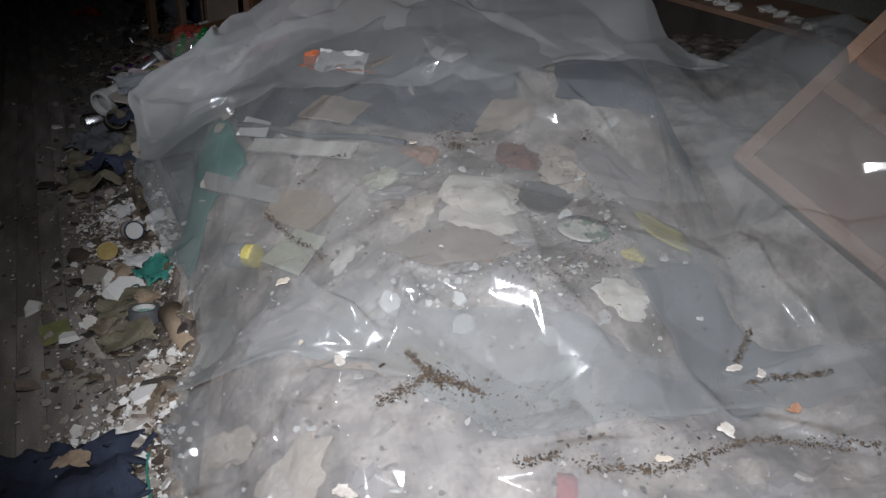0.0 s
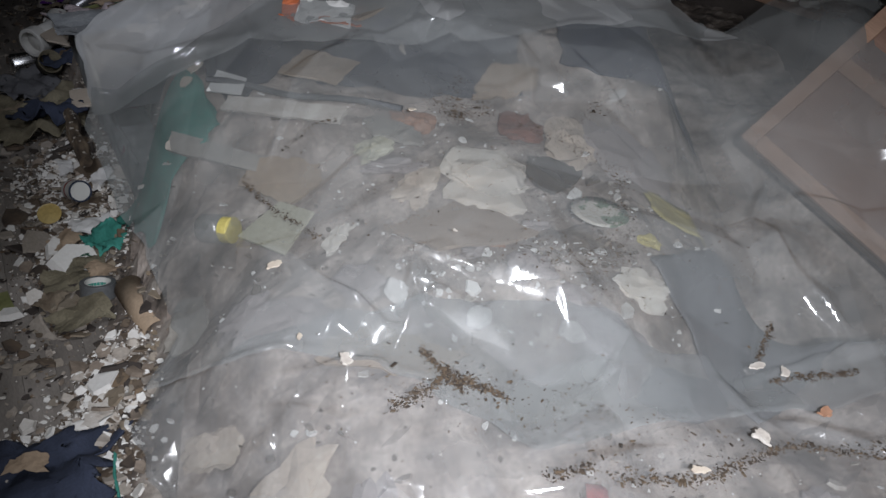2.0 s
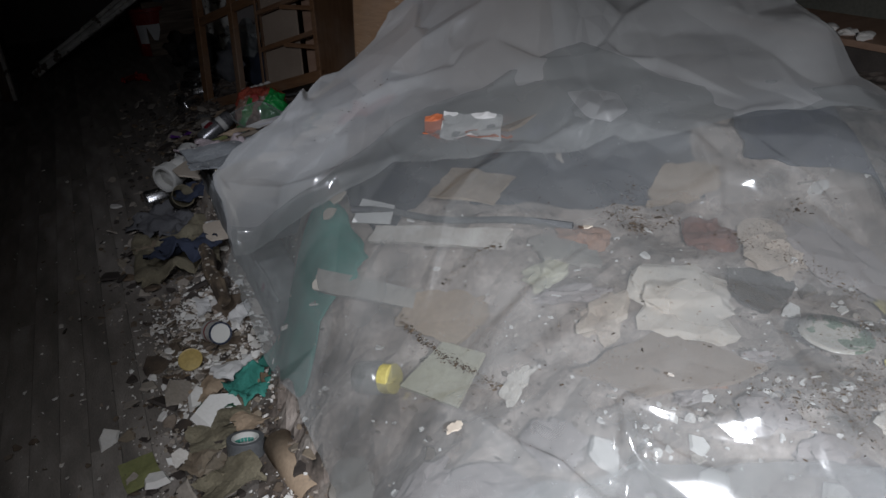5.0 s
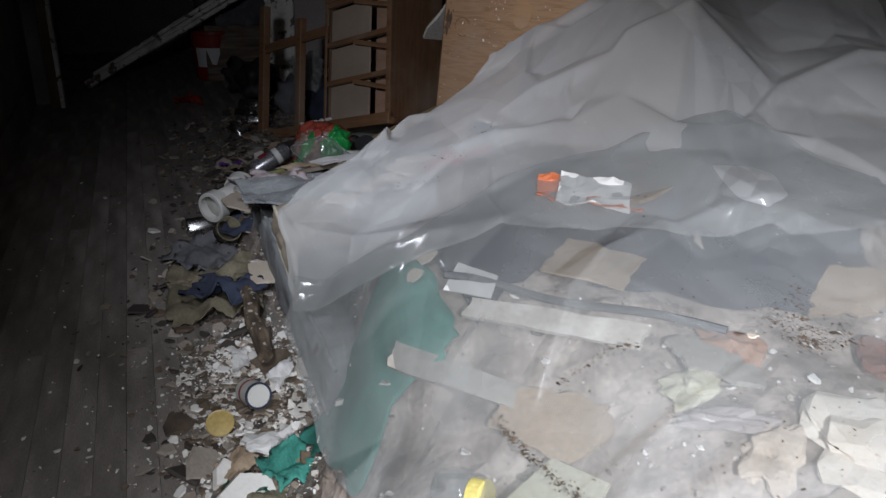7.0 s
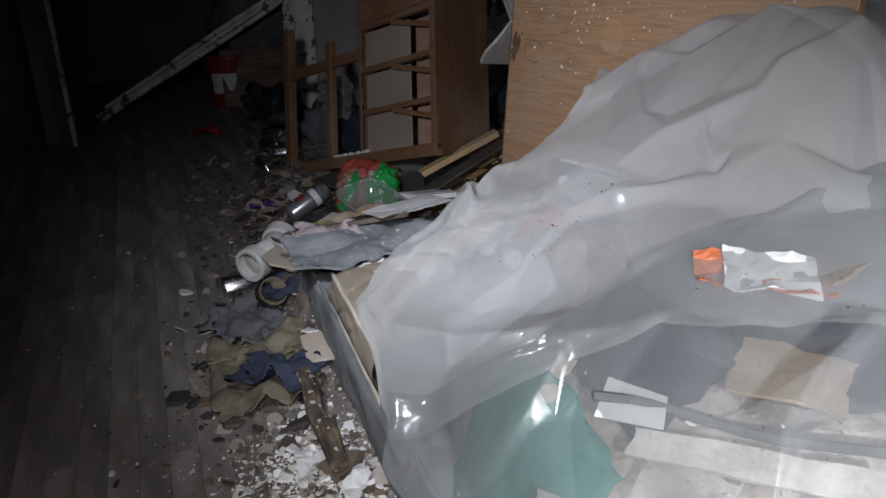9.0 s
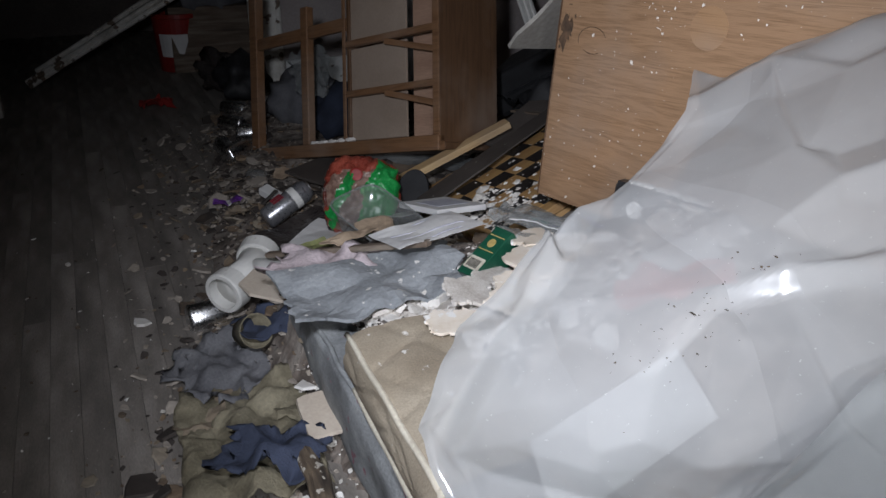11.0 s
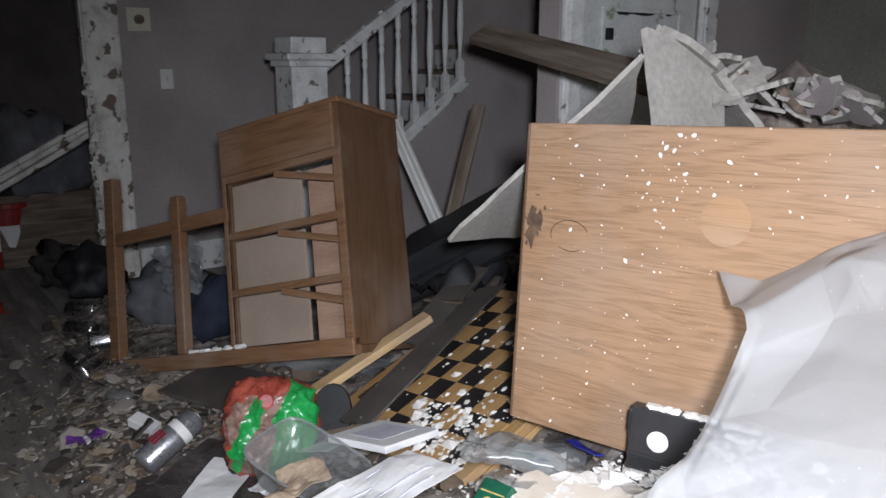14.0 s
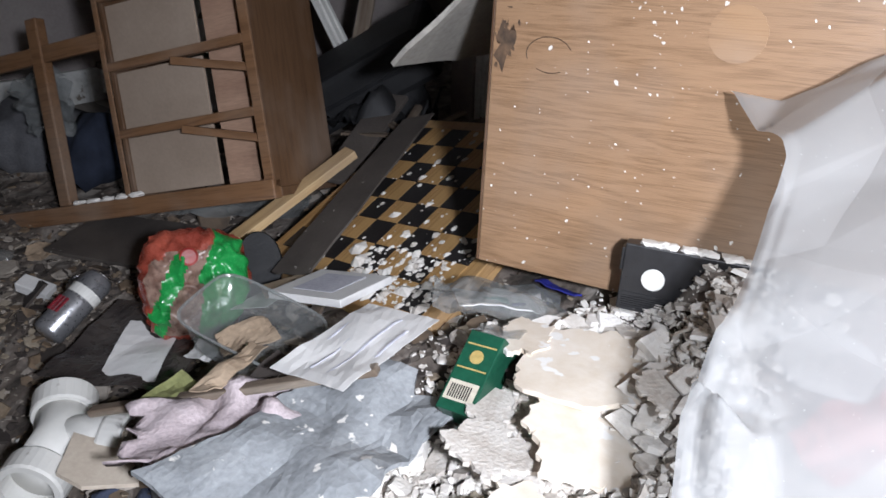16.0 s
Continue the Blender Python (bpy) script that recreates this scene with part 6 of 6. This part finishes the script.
for k, (x, y, rx, ry, rz_, mt, a) in enumerate(((0.86, -1.17, 0.13, 0.10, 0.03, "plaster_pink", 20), (0.66, -1.20, 0.07, 0.05, 0.02, "plaster_pink", 60), (0.90, -1.54, 0.055, 0.045, 0.018, "plaster_wall", 10), (0.68, -0.90, 0.06, 0.05, 0.03, "terracotta", 0), (1.16, -0.96, 0.09, 0.08, 0.03, "plaster_pink", 40),
                                               (1.32, -0.98, 0.15, 0.09, 0.03, "plaster_wall", -40), (1.06, -1.66, 0.09, 0.05, 0.015, "plaster_wall", -20), (0.97, -1.62, 0.05, 0.035, 0.015, "plaster_wall", 10), (1.2, -1.52, 0.08, 0.05, 0.015, "plaster_pink", 20), (0.33, -1.55, 0.11, 0.06, 0.015, "plaster_wall", 0),
                                               (0.22, -1.50, 0.07, 0.04, 0.015, "plaster_wall", 30), (0.50, -1.50, 0.045, 0.07, 0.012, "plaster_wall", 25), (0.56, -1.03, 0.05, 0.04, 0.02, "ivory", 20), (0.60, -1.12, 0.08, 0.025, 0.015, "plaster_wall", -10), (1.0, -0.92, 0.06, 0.05, 0.03, "brick_red", 10),
                                               (0.78, -1.45, 0.03, 0.02, 0.01, "plaster_wall", 0), (0.84, -1.43, 0.02, 0.016, 0.01, "terracotta", 0), (0.45, -1.28, 0.05, 0.03, 0.01, "plaster_pink", 50), (0.96, -1.35, 0.035, 0.02, 0.01, "plaster_wall", 0), (1.28, -1.35, 0.03, 0.02, 0.01, "yellow", 0),
                                               (0.15, -1.72, 0.08, 0.05, 0.02, "plaster_pink", 0), (0.35, -1.90, 0.09, 0.06, 0.02, "plaster_pink", 30), (0.50, -2.0, 0.08, 0.05, 0.02, "plaster_wall", 60), (0.22, -2.0, 0.06, 0.04, 0.02, "plaster_wall", 10), (0.68, -2.08, 0.07, 0.05, 0.02, "plaster_pink", 40), (1.25, -2.2, 0.09, 0.05, 0.02, "plaster_wall", 0), (1.6, -2.15, 0.06, 0.05, 0.02, "grey_cloth", 0), (1.45, -2.05, 0.06, 0.04, 0.02, "plaster_wall", 30))):
    under("rubble_lump", lump(rx, ry, rz_, 110 + k, 0.5, 3, 3.2), mt, x, y, {"plaster_pink": "pinkish broken plaster lump under the film", "plaster_wall": "grey-white plaster lump under the film", "terracotta": "terracotta shard under the film", "ivory": "pale block under the film", "brick_red": "brick fragment under the film", "yellow": "yellow plastic scrap under the film", "grey_cloth": "grey cloth scrap under the film"}[mt], "rubble", a, 0.006, False, group="rubble under the film")
plate = under("saucer", lathe([(0.0, 0.004), (0.035, 0.0), (0.05, 0.006), (0.075, 0.014), (0.077, 0.016), (0.05, 0.011), (0.0, 0.008)], 32, False), "crockery", 1.13, -1.33, "green patterned china saucer under the film", "saucer", 0, 0.045, True)
lying("cloth", 0.30, 0.10, 131, "yellow", 1.50, -1.16, "yellow-green cloth under the plastic sheet", "cloth", -18)
lying("strap", 0.05, 0.18, 132, "yellow", 1.62, -1.34, "yellow strap under the plastic sheet", "strap", 10)
lying("strap", 0.05, 0.15, 133, "red_cloth", 0.96, -2.06, "faded red strap under the film", "strap", -10)
for k, (x, y, w_, h_, a, mt) in enumerate(((0.75, -1.36, 0.34, 0.16, -18, "pale_panel"), (0.30, -1.02, 0.26, 0.18, -35, "cardboard"), (1.05, -1.12, 0.2, 0.15, 20, "dark_board"), (0.55, -1.68, 0.3, 0.12, -10, "cardboard"), (0.9, -1.78, 0.3, 0.12, 12, "board_back"), (0.62, -0.42, 0.26, 0.14, 40, "cardboard"), (0.05, -1.3, 0.16, 0.2, 10, "board_back"), (0.62, -0.98, 0.2, 0.1, -50, "board_back"), (1.25, -1.75, 0.3, 0.12, 10, "grey_cloth"), (1.0, -0.75, 0.25, 0.15, 10, "cardboard"), (0.15, 0.15, 0.2, 0.2, 40, "paper"))):
    under("board_scrap", slab_shape(blob_outline(w_ / 2, h_ / 2, 140 + k, 7, 0.35), 0.01, 0.007, k, 5), mt, x, y, "broken flat board under the film", "board", a, 0.022, group="boards under the film")


def cabinet_door():
    """Brown framed cabinet leaning in the heap, seen through the film."""
    ob = thing("cabinet", axes((1.73, -0.89, 0.49), (0.29, -0.43, -0.2), (-0.125, -0.17, 0.185)), "brown wooden cabinet lying under the plastic sheet", "cabinet")
    part("body", box((0, 0, -0.07), (0.62, 0.8, -0.016), 0.003), "dresser_side", ob)
    part("door", box((0.0, 0.0, -0.015), (0.62, 0.8, 0.0), 0.003), "cab_wood", ob)
    for x0, x1, y0, y1 in ((0, 0.05, 0, 0.8), (0.57, 0.62, 0, 0.8), (0.05, 0.57, 0, 0.05), (0.05, 0.57, 0.34, 0.39), (0.05, 0.57, 0.75, 0.8)):
        part("door_frame", box((x0, y0, 0.0), (x1, y1, 0.016), 0.003), "cab_frame", ob)


cabinet_door()
ledge = thing("window_sill", ROOM @ pose(2.75, -0.6, 0.45), "broken wooden window sill with fallen plaster", "window sill")
part("board", box((0, 0, 0), (0.5, 2.0, 0.035), 0.004), "cab_frame", ledge)
part("apron", box((0.0, 0, -0.25), (0.04, 2.0, -0.001), 0.003), "dark_board", ledge)
for k in range(14):
    part("plaster_lump", lump(0.05, 0.04, 0.02, 150 + k, 0.45, 2), "plaster", ledge).matrix_local = pose(0.05 + 0.03 * (k % 5), 0.1 + 0.13 * k, 0.05)


# dirt gathered in the folds, twigs and chips lying on the film
def film_z(x, y):
    return cover(x, y) + 0.03


def grit(points, n, spread, seed, size=0.004, mat="dirt", name="grit", label="dark grit gathered in the folds of the film"):
    """Loose grains strewn along a line."""
    rnd = random.Random(seed)
    vs, fs = [], []
    dg = bpy.context.evaluated_depsgraph_get()
    for _ in range(3 * n):
        p = along(points, rnd.random())
        x, y = p.x + rnd.gauss(0, spread), p.y + rnd.gauss(0, spread)
        hit, place, nor, _, ob, _ = scene.ray_cast(dg, (x, y, 2.2), (0, 0, -1))
        if not hit:
            continue
        s = 0.26 * size * math.exp(rnd.gauss(0, 0.45))
        a = rnd.uniform(0, 6.28)
        st = rnd.uniform(1, 3)
        k = len(vs)
        for dx, dy, dz in ((-1, -1, 0), (1, -1, 0), (1, 1, 0), (-1, 1, 0), (0, 0, 1)):
            dx *= st
            vs.append((place.x + s * (dx * math.cos(a) - dy * math.sin(a)), place.y + s * (dx * math.sin(a) + dy * math.cos(a)), place.z + s * dz + 0.0005))
        fs += [(k, k + 1, k + 4), (k + 1, k + 2, k + 4), (k + 2, k + 3, k + 4), (k + 3, k, k + 4)]
    me = bpy.data.meshes.new(name)
    me.from_pydata(vs, [], fs)
    me.materials.append(M[mat])
    return tagged(new(name, me), label, "dirt", kind="stuff")


bpy.context.view_layer.update()
for k, (line, n, sp, sz) in enumerate((([(0.18, -1.02), (0.30, -1.22), (0.40, -1.37)], 130, 0.005, 0.0035), ([(0.31, -1.02), (0.45, -1.0)], 40, 0.006, 0.003), ([(0.74, -0.89), (0.80, -0.98), (0.90, -0.92)], 130, 0.02, 0.0035), ([(0.82, -0.80), (0.80, -1.0)], 60, 0.012, 0.003),
                                        ([(1.0, -1.0), (1.2, -1.14), (1.25, -1.22)], 130, 0.02, 0.003), ([(1.1, -1.0), (1.3, -0.9)], 40, 0.015, 0.003), ([(0.85, -1.56), (1.0, -1.60), (1.12, -1.5), (1.18, -1.36)], 260, 0.03, 0.0028), ([(0.4, -1.3), (1.2, -1.4)], 160, 0.16, 0.0026),
                                        ([(0.55, -1.86), (0.68, -1.80), (0.79, -1.86)], 260, 0.007, 0.004), ([(0.62, -1.74), (0.70, -1.84)], 130, 0.006, 0.004), ([(1.55, -1.57), (1.48, -1.66)], 80, 0.005, 0.004), ([(1.50, -1.71), (1.70, -1.73)], 110, 0.006, 0.004),
                                        ([(0.85, -2.0), (1.2, -2.0), (1.45, -1.92), (1.7, -2.0)], 260, 0.010, 0.005), ([(0.5, -1.78), (1.3, -1.95)], 160, 0.06, 0.0035), ([(1.2, -1.6), (1.6, -1.4)], 60, 0.08, 0.003), ([(-0.05, -0.25), (0.2, -0.15)], 24, 0.03, 0.003), ([(0.1, -0.72), (0.6, -0.7)], 50, 0.1, 0.0025))):
    grit(line, n, sp, 200 + k, sz)
for k, (x, y, r, mt) in enumerate(((0.66, -1.02, 0.013, "tile"), (0.30, -1.48, 0.018, "tile"), (0.46, -1.76, 0.022, "plaster"), (0.47, -2.02, 0.03, "plaster"), (1.47, -1.68, 0.022, "plaster"), (1.53, -1.70, 0.02, "plaster"), (1.35, -1.93, 0.03, "plaster"), (1.18, -2.0, 0.018, "tile"), (1.55, -1.85, 0.02, "terracotta"), (0.36, -1.68, 0.01, "tile"), (0.72, -1.50, 0.008, "plaster"))):
    single("plaster_chip", slab_shape(blob_outline(r * 0.9, r * 0.55, 170 + k, 8, 0.45), r * 0.22, r * 0.12, k, 3), mt, pose(x, y, film_z(x, y) + 0.012, 0, 0, 50 * k), "small pale plaster chip lying on the film", "plaster chip", "chips on the film")


# ---- strewn plaster and litter ----
def strew(name, spots_, n, size, mat, seed, label, flat=0.35):
    """Broken bits lying on floor and heap in patches (x, y, spread x, spread y, weight)."""
    rnd = random.Random(seed)
    tot = sum(s[4] for s in spots_)
    vs, fs = [], []
    for cx, cy, sx, sy, wt in spots_:
        for _ in range(int(n * wt / tot)):
            x, y = rnd.gauss(cx, sx), rnd.gauss(cy, sy)
            z = heap(x, y)
            s = size * math.exp(rnd.gauss(0, 0.75))
            m = rnd.randint(5, 7)
            q = Euler((rnd.gauss(0, 0.3), rnd.gauss(0, 0.3), rnd.uniform(0, 6.28))).to_matrix()
            h = s * flat * rnd.uniform(0.4, 1.2)
            k = len(vs)
            rr = [rnd.uniform(0.55, 1.2) for _ in range(m)]
            for lv, sc in ((0, 1.0), (h, rnd.uniform(0.75, 0.98))):
                for j in range(m):
                    a = 6.2832 * j / m
                    p = q @ Vector((s * rr[j] * sc * math.cos(a), s * rr[j] * sc * math.sin(a), lv))
                    vs.append((x + p.x, y + p.y, z + p.z + 0.4 * s * flat + rnd.uniform(0, 0.004)))
            fs.append(tuple(k + j for j in range(m))[::-1])
            fs.append(tuple(k + m + j for j in range(m)))
            fs += [(k + j, k + (j + 1) % m, k + m + (j + 1) % m, k + m + j) for j in range(m)]
    me = bpy.data.meshes.new(name)
    me.from_pydata(vs, [], fs)
    me.materials.append(M[mat])
    return tagged(new(name, me), label, "debris", kind="stuff")


strew("plaster_bits", [(-0.17, -1.40, 0.05, 0.12, 5), (-0.20, -1.62, 0.08, 0.07, 4), (-0.13, -1.80, 0.05, 0.08, 3), (-0.58, -0.12, 0.10, 0.14, 6), (-0.48, -0.42, 0.10, 0.15, 3), (-0.40, -0.70, 0.12, 0.2, 2)], 14000, 0.0036, "chips", 301, "white plaster crumbs strewn on the floor")
strew("plaster_bits", [(-0.05, 0.45, 0.14, 0.14, 8), (-0.03, 0.66, 0.06, 0.06, 3), (-0.25, 0.28, 0.10, 0.10, 3), (-0.45, 0.55, 0.12, 0.08, 2), (-0.05, 0.36, 0.08, 0.05, 3)], 16000, 0.005, "plaster", 302, "white plaster rubble in front of the table")
strew("litter_bits", [(-0.40, -0.95, 0.08, 0.25, 3), (-0.5, -0.45, 0.1, 0.2, 2), (-0.85, 0.4, 0.15, 0.25, 3), (-1.0, 1.2, 0.14, 0.4, 3), (-1.15, 2.2, 0.2, 0.4, 5), (-1.45, 3.2, 0.2, 0.5, 4), (-0.7, 1.7, 0.25, 0.3, 4), (-0.2, 1.0, 0.2, 0.2, 2), (-0.6, 2.1, 0.3, 0.2, 3), (-0.6, 1.0, 0.2, 0.2, 3), (-0.12, -1.5, 0.06, 0.25, 2)], 7000, 0.0075, "litter", 303, "brown and grey litter scraps", 0.2)
strew("crumbs", [(-0.75, -0.5, 0.3, 0.6, 3), (-1.2, 0.8, 0.4, 0.9, 1.5), (-0.55, -1.2, 0.25, 0.4, 2), (-1.6, 2.0, 0.4, 0.8, 1)], 900, 0.003, "chips", 304, "small pale crumbs on the bare floorboards")
strew("dust_on_heap", [(0.9, -1.5, 0.2, 0.1, 5), (0.7, -1.3, 0.35, 0.3, 6), (0.3, -1.0, 0.25, 0.3, 3), (1.2, -1.1, 0.25, 0.25, 3), (0.5, -1.9, 0.4, 0.15, 3), (1.4, -2.0, 0.4, 0.2, 3), (0.2, -0.5, 0.3, 0.3, 1)], 1700, 0.0042, "chips", 305, "pale rubble under the film")


def dust_patch(x, y, rx, ry, seed, rz):
    """Caked white plaster dust, thin and ragged."""
    bm = slab_shape(blob_outline(rx, ry, seed, 22, 0.35), 0.004, 0.008, seed, 3)
    return single("plaster_patch", bm, "plaster", at(x, y, rz, 0.001), "caked white plaster dust on the floor", "plaster", "caked plaster patches")


for k, (x, y, rx, ry, a) in enumerate(((-0.15, -1.36, 0.07, 0.13, 10), (-0.20, -1.58, 0.08, 0.06, 40), (-0.11, -1.72, 0.05, 0.09, 0), (-0.13, -1.50, 0.06, 0.06, 70), (-0.56, -0.20, 0.04, 0.05, 20), (-0.46, -0.60, 0.04, 0.06, 20))):
    dust_patch(x, y, rx, ry, 400 + k, a)


def chess_dust():
    """Plaster on the chessboard's near edge."""
    rnd = random.Random(9)
    ob = bpy.data.objects["chess_board"]
    vs, fs = [], []
    for _ in range(420):
        if rnd.random() < 0.75:
            x, y = abs(rnd.gauss(0.08, 0.1)), rnd.uniform(0.0, 0.38)
        else:
            x, y = rnd.uniform(0, 0.75), rnd.uniform(0, 0.75)
        s = 0.006 * math.exp(rnd.gauss(0, 0.6))
        k = len(vs)
        for j in range(6):
            a = 1.047 * j
            r = s * rnd.uniform(0.6, 1.3)
            vs.append((x + r * math.cos(a), y + r * math.sin(a), 0.0031))
        vs.append((x, y, 0.0031 + s * 0.5))
        fs += [(k + j, k + (j + 1) % 6, k + 6) for j in range(6)]
    me = bpy.data.meshes.new("plaster_dust")
    me.from_pydata(vs, [], fs)
    me.materials.append(M["plaster"])
    o = new("plaster_dust", me)
    o.parent = ob
    o["kind"] = "stuff"


chess_dust()

# ---- floorboards, one by one ----
plank_mesh = {}
rnd = random.Random(2)
wide = 0.083
for k in range(40):
    u = -1.62 + wide * k
    v = -4.0 + rnd.uniform(0, 1.2)
    lens = (1.8, 2.6, 3.2)
    while v < 7.4:
        n = rnd.choice(lens)
        if u > 0.5 or v + n > 7.5:
            n = min(n, 7.5 - v)
            if n < 0.2:
                break
        key = round(n, 2)
        if key not in plank_mesh:
            bm = box((0.0005, 0.0006, -0.022), (wide - 0.0005, n - 0.0006, 0.0), 0.0)
            me = bpy.data.meshes.new("floorboard")
            bm.to_mesh(me)
            bm.free()
            me.materials.append(M["board"])
            plank_mesh[key] = me
        o = new("floorboard", plank_mesh[key])
        o.parent = floor
        o.matrix_local = pose(u, v, 0.0 + rnd.uniform(-0.0015, 0.0))
        v += n

# ---- bring the plan to its true size ----
bpy.context.view_layer.update()
for ob in list(scene.objects):
    if ob.parent is None and ob.type in {"MESH", "EMPTY", "FONT"}:
        ob.matrix_world = Matrix.Scale(UNIT, 4) @ ob.matrix_world
